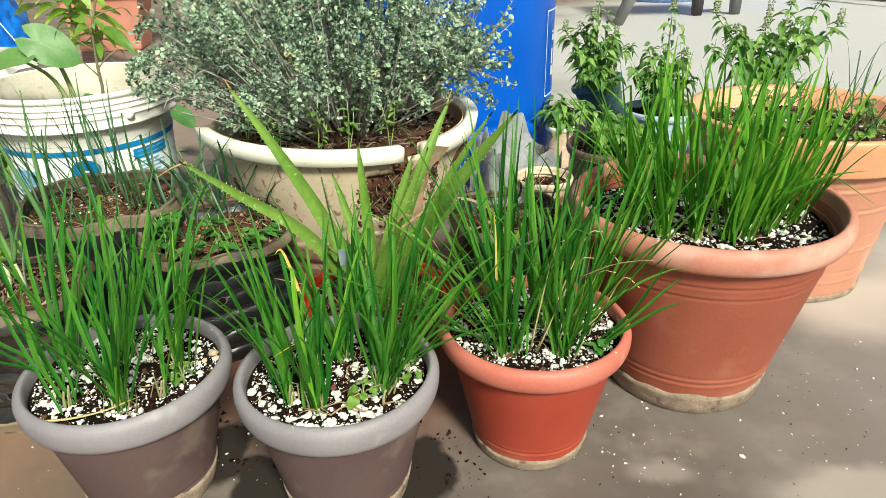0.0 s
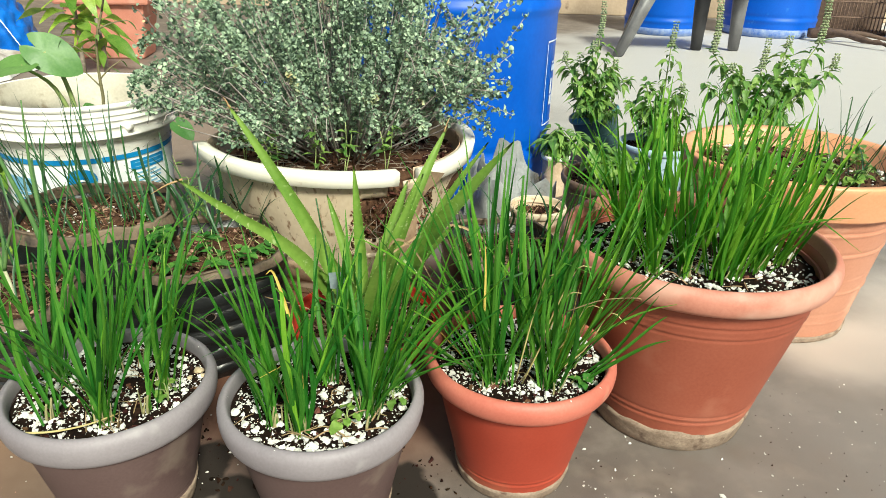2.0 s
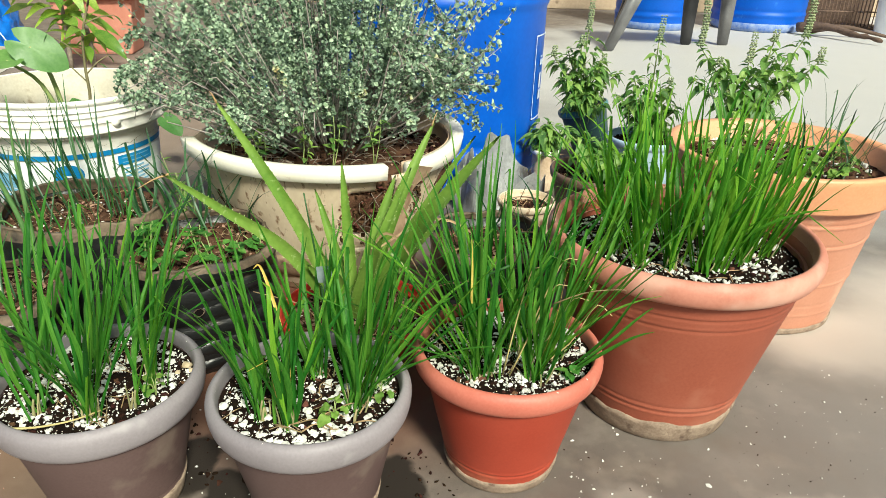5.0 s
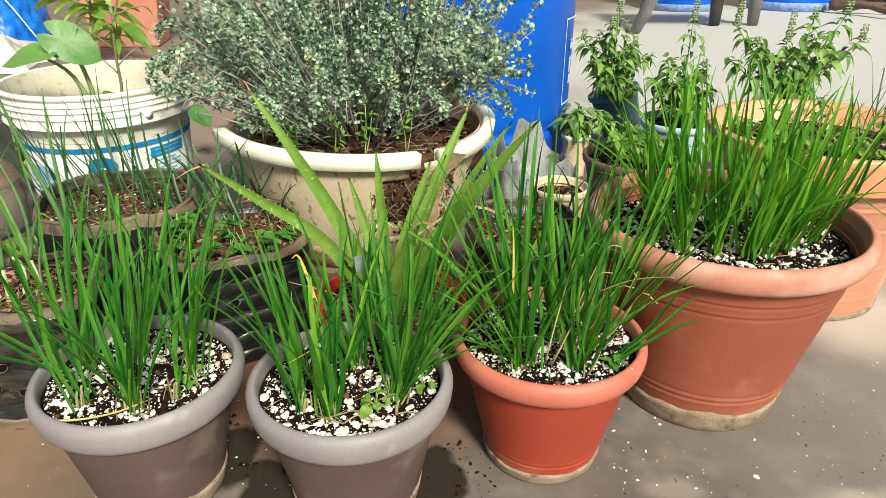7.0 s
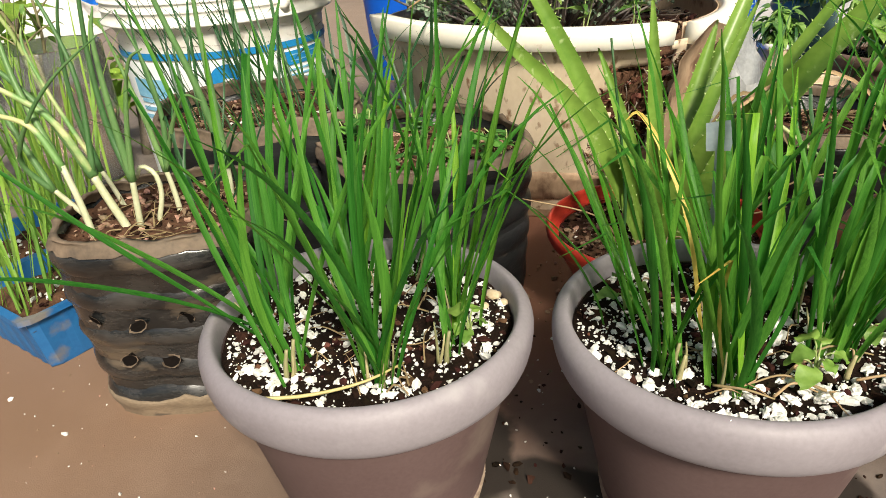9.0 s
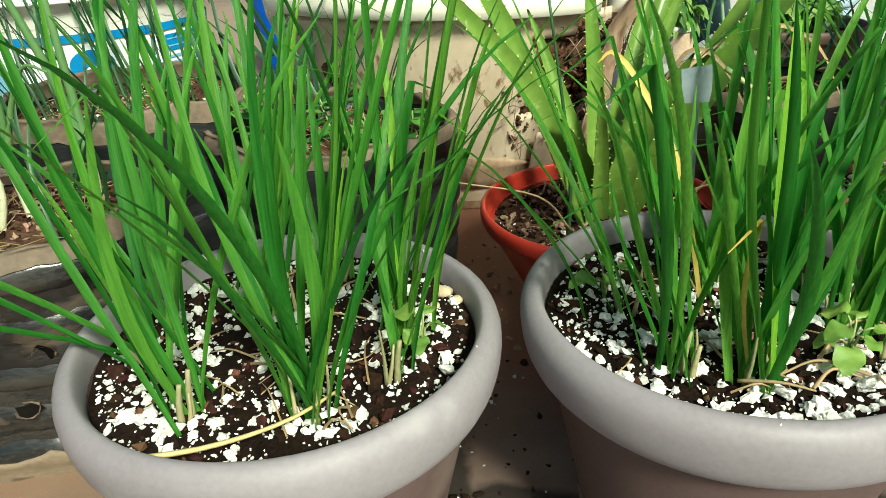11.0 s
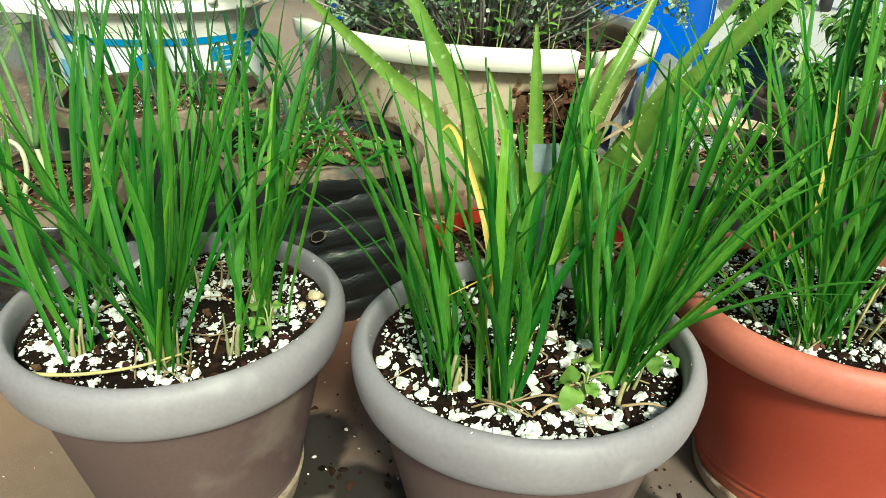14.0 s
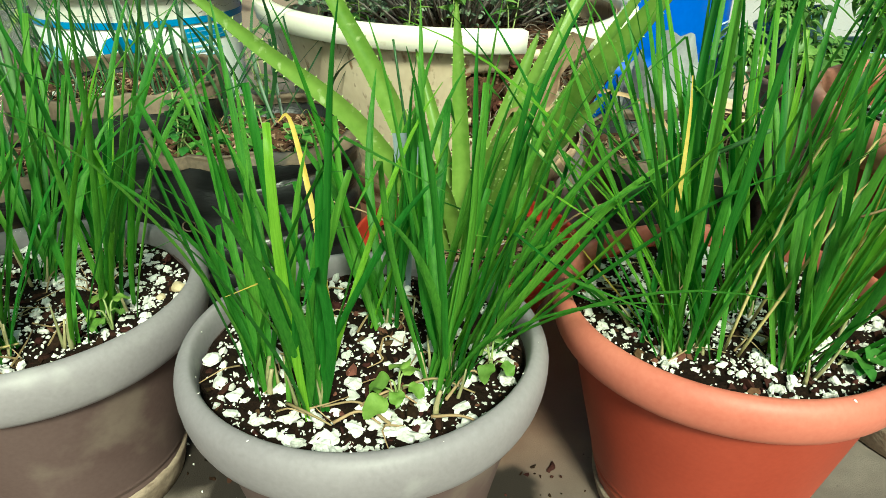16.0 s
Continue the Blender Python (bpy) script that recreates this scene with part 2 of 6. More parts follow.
# Tilted teal pot: lit top and shaded body painted as two tones.
TEAL_SHADED = mat("shaded_teal_plastic", (0.022, 0.062, 0.066), (0.05, 0.112, 0.116), 20, 200, 0.45, 0.05)
TEAL_LIT = mat("lit_teal_rim", (0.045, 0.17, 0.20), (0.085, 0.24, 0.28), 20, 200, 0.45, 0.05)
PALE_BLUE = mat("pale_blue_plastic", (0.33, 0.45, 0.56), (0.46, 0.58, 0.68), 20, 200, 0.4, 0.05, c=(0.5, 0.55, 0.55), cmin=0.66)
BROWN_POT = mat("muddy_brown_plastic", (0.085, 0.05, 0.035), (0.17, 0.11, 0.08), 16, 200, 0.6, 0.1, c=(0.32, 0.25, 0.2), cmin=0.62)
SHEET = mat("milky_plastic_sheet", (0.34, 0.35, 0.35), (0.62, 0.63, 0.63), 18, 150, 0.28, 0.2, trans=0.4, c=(0.30, 0.25, 0.20), cmin=0.62, cscale=14)
SACK = mat("white_woven_sack", (0.50, 0.48, 0.45), (0.72, 0.71, 0.69), 7, 260, 0.7, 0.2, c=(0.30, 0.24, 0.19), cmin=0.58, cscale=4)
TARP = mat("blue_tarpaulin", (0.004, 0.10, 0.48), (0.012, 0.19, 0.70), 26, 160, 0.4, 0.2)
STEEL = mat("grey_plastic_leg", (0.10, 0.10, 0.105), (0.20, 0.20, 0.205), 14, 200, 0.5, 0.05)
STEEL_DARK = mat("dark_grey_plastic_leg", (0.03, 0.03, 0.034), (0.065, 0.065, 0.07), 14, 200, 0.5, 0.05)
RUST = mat("rusty_wire", (0.10, 0.06, 0.045), (0.26, 0.17, 0.12), 40, 200, 0.8, 0.2)
WOOD = mat("weathered_dark_wood", (0.06, 0.035, 0.025), (0.17, 0.11, 0.08), 12, 150, 0.85, 0.5, stretch=(1, 4, 4))
WALL = mat("stained_beige_plaster", (0.34, 0.25, 0.17), (0.50, 0.39, 0.28), 3, 50, 0.9, 0.2, c=(0.16, 0.10, 0.065), cmin=0.66, cscale=7)
TAG = mat("pale_blue_plant_tag", (0.22, 0.27, 0.30), (0.34, 0.40, 0.43), 40, 300, 0.4, 0.05, trans=0.25)
TEALPRINT = mat("teal_print", (0.01, 0.28, 0.25), (0.02, 0.38, 0.33), 40, 300, 0.5, 0.05)
INK = mat("pale_print", (0.55, 0.65, 0.85), (0.75, 0.80, 0.92), 60, 300, 0.5, 0.02)
JAR = bpy.data.materials.new("clear_plastic_jar")
JAR.use_nodes = True
jp = JAR.node_tree.nodes["Principled BSDF"]
jp.inputs["Transmission Weight"].default_value, jp.inputs["Roughness"].default_value, jp.inputs["IOR"].default_value = 0.95, 0.10, 1.15
jp.inputs["Base Color"].default_value = (0.86, 0.88, 0.86, 1)


def ground_material():
    """Grey-brown cement screed: broad blotches, grain, painted sun patches, earth-brown drift and two damp spills."""
    m = mat("cement_floor", (0.095, 0.077, 0.066), (0.164, 0.137, 0.121), 5.5, 1100, 0.66, 0.3, c=(0.225, 0.19, 0.165), cmin=0.60, cscale=1.6)
    nt = m.node_tree
    N, L = nt.nodes, nt.links
    p = N["Principled BSDF"]
    col = p.inputs["Base Color"].links[0].from_socket
    rou = p.inputs["Roughness"].links[0].from_socket
    tc = N.new("ShaderNodeTexCoord")
    wob = N.new("ShaderNodeTexNoise")
    wob.inputs["Scale"].default_value, wob.inputs["Detail"].default_value = 14.0, 4.0
    L.new(tc.outputs["Object"], wob.inputs["Vector"])
    warp = N.new("ShaderNodeVectorMath")
    warp.operation = "MULTIPLY_ADD"
    warp.inputs[1].default_value = (0.07, 0.07, 0)
    L.new(wob.outputs["Color"], warp.inputs[0])
    L.new(tc.outputs["Object"], warp.inputs[2])

    wob2 = N.new("ShaderNodeTexNoise")
    wob2.inputs["Scale"].default_value, wob2.inputs["Detail"].default_value = 1.7, 6.0
    L.new(tc.outputs["Object"], wob2.inputs["Vector"])
    ragged = N.new("ShaderNodeVectorMath")
    ragged.operation = "MULTIPLY_ADD"
    ragged.inputs[1].default_value = (1.3, 1.3, 0)
    L.new(wob2.outputs["Color"], ragged.inputs[0])
    L.new(tc.outputs["Object"], ragged.inputs[2])

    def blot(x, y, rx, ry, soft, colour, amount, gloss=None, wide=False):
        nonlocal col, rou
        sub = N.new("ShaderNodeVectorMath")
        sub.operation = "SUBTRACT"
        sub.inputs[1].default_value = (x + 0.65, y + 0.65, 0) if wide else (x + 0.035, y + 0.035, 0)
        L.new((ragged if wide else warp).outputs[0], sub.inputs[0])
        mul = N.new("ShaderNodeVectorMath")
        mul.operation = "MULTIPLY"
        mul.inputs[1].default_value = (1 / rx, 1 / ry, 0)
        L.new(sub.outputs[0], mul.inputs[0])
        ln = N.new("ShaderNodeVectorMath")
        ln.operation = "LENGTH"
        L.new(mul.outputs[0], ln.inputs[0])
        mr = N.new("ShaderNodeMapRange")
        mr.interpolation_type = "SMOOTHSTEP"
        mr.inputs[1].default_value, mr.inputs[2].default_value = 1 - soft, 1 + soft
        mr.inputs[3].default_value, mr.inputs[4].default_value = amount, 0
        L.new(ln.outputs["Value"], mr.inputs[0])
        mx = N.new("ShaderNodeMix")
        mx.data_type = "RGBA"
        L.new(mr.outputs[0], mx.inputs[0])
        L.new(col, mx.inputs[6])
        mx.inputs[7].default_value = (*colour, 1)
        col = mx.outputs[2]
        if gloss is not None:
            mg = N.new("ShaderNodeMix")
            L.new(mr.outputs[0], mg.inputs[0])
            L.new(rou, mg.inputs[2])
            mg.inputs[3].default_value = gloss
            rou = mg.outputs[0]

    for lo, hi, shade, amount in ((0.54, 0.72, (0.060, 0.045, 0.035), 0.45), (0.46, 0.30, (0.30, 0.25, 0.205), 0.40)):
        mr = N.new("ShaderNodeMapRange")
        mr.inputs[1].default_value, mr.inputs[2].default_value = lo, hi
        mr.inputs[3].default_value, mr.inputs[4].default_value = 0, amount
        L.new(wob.outputs["Fac"], mr.inputs[0])
        mx = N.new("ShaderNodeMix")
        mx.data_type = "RGBA"
        L.new(mr.outputs[0], mx.inputs[0])
        L.new(col, mx.inputs[6])
        mx.inputs[7].default_value = (*shade, 1)
        col = mx.outputs[2]
    mott = N.new("ShaderNodeTexNoise")
    mott.inputs["Scale"].default_value, mott.inputs["Detail"].default_value, mott.inputs["Roughness"].default_value = 5.5, 9.0, 0.62
    L.new(tc.outputs["Object"], mott.inputs["Vector"])
    for lo, hi, shade, amount in ((0.53, 0.66, (0.115, 0.078, 0.056), 0.55), (0.46, 0.36, (0.228, 0.192, 0.168), 0.5)):
        mr = N.new("ShaderNodeMapRange")
        mr.inputs[1].default_value, mr.inputs[2].default_value = lo, hi
        mr.inputs[3].default_value, mr.inputs[4].default_value = 0, amount
        L.new(mott.outputs["Fac"], mr.inputs[0])
        mx = N.new("ShaderNodeMix")
        mx.data_type = "RGBA"
        L.new(mr.outputs[0], mx.inputs[0])
        L.new(col, mx.inputs[6])
        mx.inputs[7].default_value = (*shade, 1)
        col = mx.outputs[2]
    # earth drift at the bags, sunlit far floor painted pale, painted sun patches, two damp spills
    blot(-0.86, 0.84, 0.46, 0.40, 0.5, (0.235, 0.135, 0.078), 0.8)
    blot(-0.15, 1.15, 0.42, 0.30, 0.4, (0.20, 0.080, 0.044), 0.85)
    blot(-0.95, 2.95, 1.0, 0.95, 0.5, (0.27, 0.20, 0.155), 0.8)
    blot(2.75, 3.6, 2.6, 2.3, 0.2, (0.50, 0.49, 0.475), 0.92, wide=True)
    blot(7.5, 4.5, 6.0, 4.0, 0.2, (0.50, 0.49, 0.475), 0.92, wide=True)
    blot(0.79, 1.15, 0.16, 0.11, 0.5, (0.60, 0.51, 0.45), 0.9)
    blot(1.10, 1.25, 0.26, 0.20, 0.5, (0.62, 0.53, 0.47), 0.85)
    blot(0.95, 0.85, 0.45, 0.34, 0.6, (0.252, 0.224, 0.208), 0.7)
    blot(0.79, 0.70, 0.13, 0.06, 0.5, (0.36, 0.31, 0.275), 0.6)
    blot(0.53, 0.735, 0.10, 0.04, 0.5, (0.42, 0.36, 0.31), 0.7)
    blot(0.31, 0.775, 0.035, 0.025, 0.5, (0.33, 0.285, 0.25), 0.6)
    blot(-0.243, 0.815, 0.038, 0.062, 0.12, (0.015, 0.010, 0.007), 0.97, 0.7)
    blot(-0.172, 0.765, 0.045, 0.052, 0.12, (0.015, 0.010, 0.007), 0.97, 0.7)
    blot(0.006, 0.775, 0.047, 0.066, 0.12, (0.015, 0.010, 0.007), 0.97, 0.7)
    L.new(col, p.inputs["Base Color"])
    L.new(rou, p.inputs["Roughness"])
    return m


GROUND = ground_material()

# ---- mesh helpers ----


def link(name, bm, material, parent=None, label="", smooth=True):
    me = bpy.data.meshes.new(name)
    if smooth:
        for f in bm.faces:
            f.smooth = True
    bm.to_mesh(me)
    bm.free()
    me.materials.append(material)
    ob = new(name, me)
    if parent:
        ob.parent = parent
    if label:
        ob["label"] = label
    return ob


def part(name, bm, material, parent, label="", smooth=True):
    return link(name, bm, material, parent, label, smooth)


def share(name, me, parent, m):
    """Another object on a mesh that exists already."""
    ob = new(name, me)
    ob.parent = parent
    ob.matrix_basis = m
    return ob


def thing(name, x, y, z=0.0, turn=0.0, label="", category="", group="", kind=""):
    ob = new(name)
    ob.empty_display_size = 0.02
    ob.matrix_basis = pose(x, y, z, 0, 0, turn)
    return tagged(ob, label, category, group, kind)


def lathe(profile, seg=56, wobble=0.0, a0=0.0, a1=360.0, bm=None):
    """A profile of (r, z) turned about z; wobble: unevenness of the radius."""
    bm = bm or bmesh.new()
    full = abs(a1 - a0) >= 360
    cols = seg if full else seg + 1
    rings = []
    for r, z in profile:
        ring = []
        for i in range(cols):
            a = radians(a0 + (a1 - a0) * i / seg)
            k = 1 + wobble * noise.noise((math.cos(a) * 2, math.sin(a) * 2, z * 14)) if wobble else 1
            ring.append(bm.verts.new((r * k * math.cos(a), r * k * math.sin(a), z)))
        rings.append(ring)
    for lo, hi in zip(rings, rings[1:]):
        for i in range(seg if full else seg):
            j = (i + 1) % cols
            bm.faces.new((lo[i], lo[j], hi[j], hi[i]))
    return bm


def soil_disc(r, z, rough=0.004, rings=22, seg=56, slope=0.0, squash=None):
    bm = bmesh.new()
    mid = bm.verts.new((0, 0, z))
    prev = None
    seed = random.random() * 50
    for k in range(1, rings + 1):
        rr = r * k / rings
        ring = []
        for i in range(seg):
            a = 2 * math.pi * i / seg
            s = squash(a) if squash else 1
            x, y = rr * s * math.cos(a), rr * s * math.sin(a)
            h = rough * (noise.noise((x * 45, y * 45, seed)) + 0.6 * noise.noise((x * 130, y * 130, seed))) + slope * y
            ring.append(bm.verts.new((x, y, z + h)))
        for i in range(seg):
            j = (i + 1) % seg
            if prev:
                bm.faces.new((prev[i], ring[i], ring[j], prev[j]))
            else:
                bm.faces.new((mid, ring[i], ring[j]))
        prev = ring
    return bm


ICO = None


def crumbs(n, r, z, smin, smax, rnd, slope=0.0, squash=None, hole=0.0, power=2.0, flat=0.7, jag=0.5, cluster=0.0, rounded=9.0):
    """Many small angular lumps strewn over a disc, as one mesh; cluster: how far they gather in patches."""
    global ICO
    if ICO is None:
        ICO = []
        for sub in (1, 2):
            b = bmesh.new()
            bmesh.ops.create_icosphere(b, subdivisions=sub, radius=1)
            b.verts.ensure_lookup_table()
            ICO.append(([v.co.copy() for v in b.verts], [[v.index for v in f.verts] for f in b.faces]))
            b.free()
    co, fa = [], []
    seed = rnd.random() * 60
    made = 0
    while made < n:
        a = rnd.uniform(0, 2 * math.pi)
        rr = r * math.sqrt(rnd.uniform(hole, 1))
        s = squash(a) if squash else 1
        x, y = rr * s * math.cos(a), rr * s * math.sin(a)
        if cluster and noise.noise((x * 34, y * 34, seed)) + 0.5 * noise.noise((x * 90, y * 90, seed)) < rnd.uniform(-0.9, 0.9) * cluster - 0.1:
            continue
        made += 1
        size = smin + (smax - smin) * rnd.random() ** power
        e = Euler((rnd.uniform(0, 6), rnd.uniform(0, 6), rnd.uniform(0, 6))).to_matrix()
        sx, sy, sz = rnd.uniform(0.7, 1.5), rnd.uniform(0.55, 1.1), rnd.uniform(0.35, 0.9)
        base = len(co)
        js = rnd.random() * 90
        shape = ICO[1] if size > rounded else ICO[0]
        for v in shape[0]:
            k = 1 + jag * 2.2 * noise.noise(v * 1.9 + Vector((js, js, 0)))
            w = e @ Vector((v.x * sx, v.y * sy, v.z * sz)) * (size * max(0.35, k))
            co.append((x + w.x, y + w.y, z + slope * y + size * 0.25 + w.z * flat))
        fa += [[base + i for i in f] for f in shape[1]]
    me = bpy.data.meshes.new("crumbs")
    me.from_pydata(co, [], fa)
    return me


def strewn(name, me, material, parent, label=""):
    me.materials.append(material)
    ob = new(name, me)
    ob.parent = parent
    ob["kind"] = "stuff"
    if label:
        ob["label"] = label
    return ob


def straw(n, r, z, rnd, squash=None, hole=0.0, length=(0.012, 0.045), thick=0.0006, cx=0.0, cy=0.0):
    """Dead roots and bits of straw lying on a disc of soil, as one mesh."""
    b = bmesh.new()
    for _ in range(n):
        a, rr = rnd.uniform(0, 6.28), r * math.sqrt(rnd.uniform(hole, 1))
        k = squash(a) if squash else 1
        x, y = cx + rr * k * math.cos(a), cy + rr * k * math.sin(a)
        d, ln = rnd.uniform(0, 6.28), rnd.uniform(*length)
        bend = rnd.uniform(-0.4, 0.4) * ln
        dx, dy = math.cos(d) * ln, math.sin(d) * ln
        tube([(x, y, z + 0.001), (x + dx * 0.5 - dy * bend / ln, y + dy * 0.5 + dx * bend / ln, z + rnd.uniform(0.002, 0.009)), (x + dx, y + dy, z + 0.001)], thick * rnd.uniform(0.7, 1.5), thick * 0.5, 5, 4, b)
    me = bpy.data.meshes.new("straw")
    b.to_mesh(me)
    b.free()
    return me


def path_points(ctrl, n):
    """A smooth line of n + 1 points through control points."""
    c = [Vector(p) for p in ctrl]
    c = [c[0] * 2 - c[1]] + c + [c[-1] * 2 - c[-2]]
    out = []
    spans = len(c) - 3
    for k in range(n + 1):
        u = k / n * spans
        i = min(int(u), spans - 1)
        t = u - i
        p0, p1, p2, p3 = c[i:i + 4]
        out.append(0.5 * ((2 * p1) + (p2 - p0) * t + (2 * p0 - 5 * p1 + 4 * p2 - p3) * t * t + (3 * p1 - p0 - 3 * p2 + p3) * t ** 3))
    return out


def tube(ctrl, r0, r1, n=8, seg=6, bm=None):
    bm = bm or bmesh.new()
    pts = path_points(ctrl, n)
    rings = []
    for k, p in enumerate(pts):
        d = (pts[min(k + 1, n)] - pts[max(k - 1, 0)]).normalized()
        side = d.cross(Vector((0.31, 0.2, 1) if abs(d.z) < 0.9 else (1, 0.1, 0))).normalized()
        up = side.cross(d)
        r = r0 + (r1 - r0) * k / n
        rings.append([bm.verts.new(p + (side * math.cos(2 * math.pi * i / seg) + up * math.sin(2 * math.pi * i / seg)) * r) for i in range(seg)])
    for lo, hi in zip(rings, rings[1:]):
        for i in range(seg):
            j = (i + 1) % seg
            bm.faces.new((lo[i], lo[j], hi[j], hi[i]))
    bm.faces.new(rings[-1])
    bm.faces.new(list(reversed(rings[0])))
    return bm


def ribbon(ctrl, width, n=9, fold=0.35, face=(0, -1, 0.3), blunt=0.0, base=0.55, thick=0.0005):
    """A grass-like leaf along control points: a folded strip that swells and tapers to its tip."""
    bm = bmesh.new()
    pts = path_points(ctrl, n)
    rows = []
    for k, p in enumerate(pts):
        s = k / n
        d = (pts[min(k + 1, n)] - pts[max(k - 1, 0)]).normalized()
        side = d.cross(Vector(face)).normalized()
        nor = side.cross(d)
        w = width * 0.5 * (base + (1 - base) * min(1, s * 3)) * max(blunt, (1 - s ** 3.2)) + 0.0002
        rows.append([bm.verts.new(p - side * w + nor * w * fold), bm.verts.new(p), bm.verts.new(p + side * w + nor * w * fold)])
    for a, b in zip(rows, rows[1:]):
        bm.faces.new((a[0], a[1], b[1], b[0]))
        bm.faces.new((a[1], a[2], b[2], b[1]))
    return bm


def box(sx, sy, sz, bevel=0.0, bm=None, at=(0, 0, 0), taper=1.0):
    bm2 = bmesh.new()
    bmesh.ops.create_cube(bm2, size=1)
    for v in bm2.verts:
        k = taper if v.co.z < 0 else 1
        v.co = Vector((v.co.x * sx * k + at[0], v.co.y * sy * k + at[1], (v.co.z + 0.5) * sz + at[2]))
    if bevel:
        bmesh.ops.bevel(bm2, geom=bm2.edges[:], offset=bevel, segments=2, affect="EDGES", profile=0.5)
    return bm2

# ---- the setting ----
bm = bmesh.new()
bmesh.ops.create_grid(bm, x_segments=60, y_segments=60, size=40)
tagged(link("ground", bm, GROUND), "grey-brown cement floor with earth stains, damp spills and painted sun patches", "floor", kind="structure")
bm = box(24, 0.2, 2.4, 0.01)
wall = link("wall_far", bm, WALL, smooth=False)
wall.location = (0, 7.0, 0)
tagged(wall, "stained beige plastered yard wall", "wall", kind="structure")

# ---- pots ----


def flower_pot(name, x, y, R, rb, H, a, body, lip, foot_h, grooves, soil_z, label, group="", turn=0.0, soil=SOIL, perlite=0, psize=(0.0012, 0.0052), humus=120, slope=0.0, category="flower pot", band=None, droop=1.9):
    """A turned pot with a rolled lip, a crusted foot ring, moulded grooves, soil and perlite."""
    pot = thing(name, x, y, 0, turn, label, category, group)
    ah = a * 0.7                                  # the lip is taller than wide
    zt = H - a                                    # centre of the rolled lip
    zl = zt - a * (1.0 + droop * 0.25 if band else droop)                            # underside of the lip
    r_up = R - ah * 0.6
    fh = foot_h
    crust = lathe([(rb * 0.2, 0.0), (rb, 0.0), (rb + 0.0030, 0.002)] + [(rb + (r_up - rb) * z / zl + 0.0026, z) for z in (fh * 0.4, fh * 0.75, fh)] + [(rb + (r_up - rb) * fh / zl - 0.0012, fh * 1.03)], 90, 0.004)
    for v in crust.verts:
        if v.co.z > fh * 0.9:
            v.co.z += fh * 0.13 * noise.noise((v.co.x * 28, v.co.y * 28, x * 9)) + fh * 0.12 * noise.noise((v.co.x * 110, v.co.y * 110, x * 9))
    part("foot", crust, LIME, pot, "crusted pale foot")

    def rad(z):
        k = rb + (r_up - rb) * (z / zl)
        for gz, d in grooves:
            k += 0.85 * d * math.exp(-((z - gz) / 0.0017) ** 2)
        return k
    zs = [foot_h * 0.5 + (zl + a * 0.9 - foot_h * 0.5) * i / 110 for i in range(111)]
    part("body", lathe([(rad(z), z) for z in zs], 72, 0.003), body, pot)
    lipp = []
    if band:                                      # flat flaring collar
        lipp = [(r_up - 0.001, zl - band), (r_up + 0.008, zl - band), (r_up + 0.010, zl - band + 0.003), (R + a * 0.7, zt), (R + a, H - 0.004), (R + a * 0.8, H), (R - a * 0.2, H - 0.001), (R - a * 0.6, H - 0.006), (R - a * 1.1, zl - 0.02), (R - a * 1.6, soil_z - 0.02)]
    else:
        ai = ah * 0.5                             # and slimmer towards the soil
        lipp = [(r_up - 0.007, zl + a * 0.30)]
        for i in range(17):
            t = radians(-109 + i * 17)
            lipp.append((R + (ah * 1.02 if math.cos(t) > 0 else ai) * math.cos(t), zt + a * (math.sin(t) if t > 0 else droop * math.sin(t))))
        lipp += [(R - ai * 1.05, zt - a * 0.3)]
        part("inner_wall", lathe([(R - ai * 1.03, zt - a * 0.25), (R - ai * 1.25, zt - a * 0.8), (min(R - ai * 1.7, rad(zl) - 0.003), zl), (min(R - ai * 2.2, rad(soil_z - 0.012) - 0.004), soil_z - 0.012)], 72, 0.003), body, pot, "inner wall in the body plastic")
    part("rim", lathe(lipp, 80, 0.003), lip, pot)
    rs = min(R - (a * 1.15 if band else ah * 0.62), rb + (r_up - rb) * soil_z / zl - 0.0035)
    s = part("soil", soil_disc(rs, soil_z, 0.004, slope=slope), soil, pot, "dark damp potting soil")
    rnd = random.Random(int(x * 1000 + y * 77))
    strewn("straw", straw(int(26 * R / 0.1), rs * 0.8, soil_z + 0.002, rnd), STRAW, s)
    if humus:
        strewn("humus", crumbs(humus * 3, rs * 0.97, soil_z, 0.0012, 0.005, rnd, slope), HUMUS, s)
    if perlite:
        strewn("perlite", crumbs(perlite, rs * 0.97, soil_z + 0.0005, psize[0], psize[1], rnd, slope, power=3.5, jag=0.32, cluster=0.8, rounded=0.0018), PERLITE, s, "white perlite grains on the soil")
        strewn("fine_perlite", crumbs(perlite, rs * 0.97, soil_z + 0.001, 0.0006, 0.0015, rnd, slope, cluster=0.6), PERLITE, s)
    if perlite > 500:
        strewn("bark", crumbs(int(900 * R), rs * 0.97, soil_z + 0.0005, 0.001, 0.0040, rnd, slope, cluster=0.5), PEBBLE_EARTH, s, "brown bark crumbs")
        strewn("rim_specks", crumbs(14, R + ah * 0.5, H - 0.001, 0.0005, 0.0014, rnd, hole=0.84), PERLITE, s)
    return pot


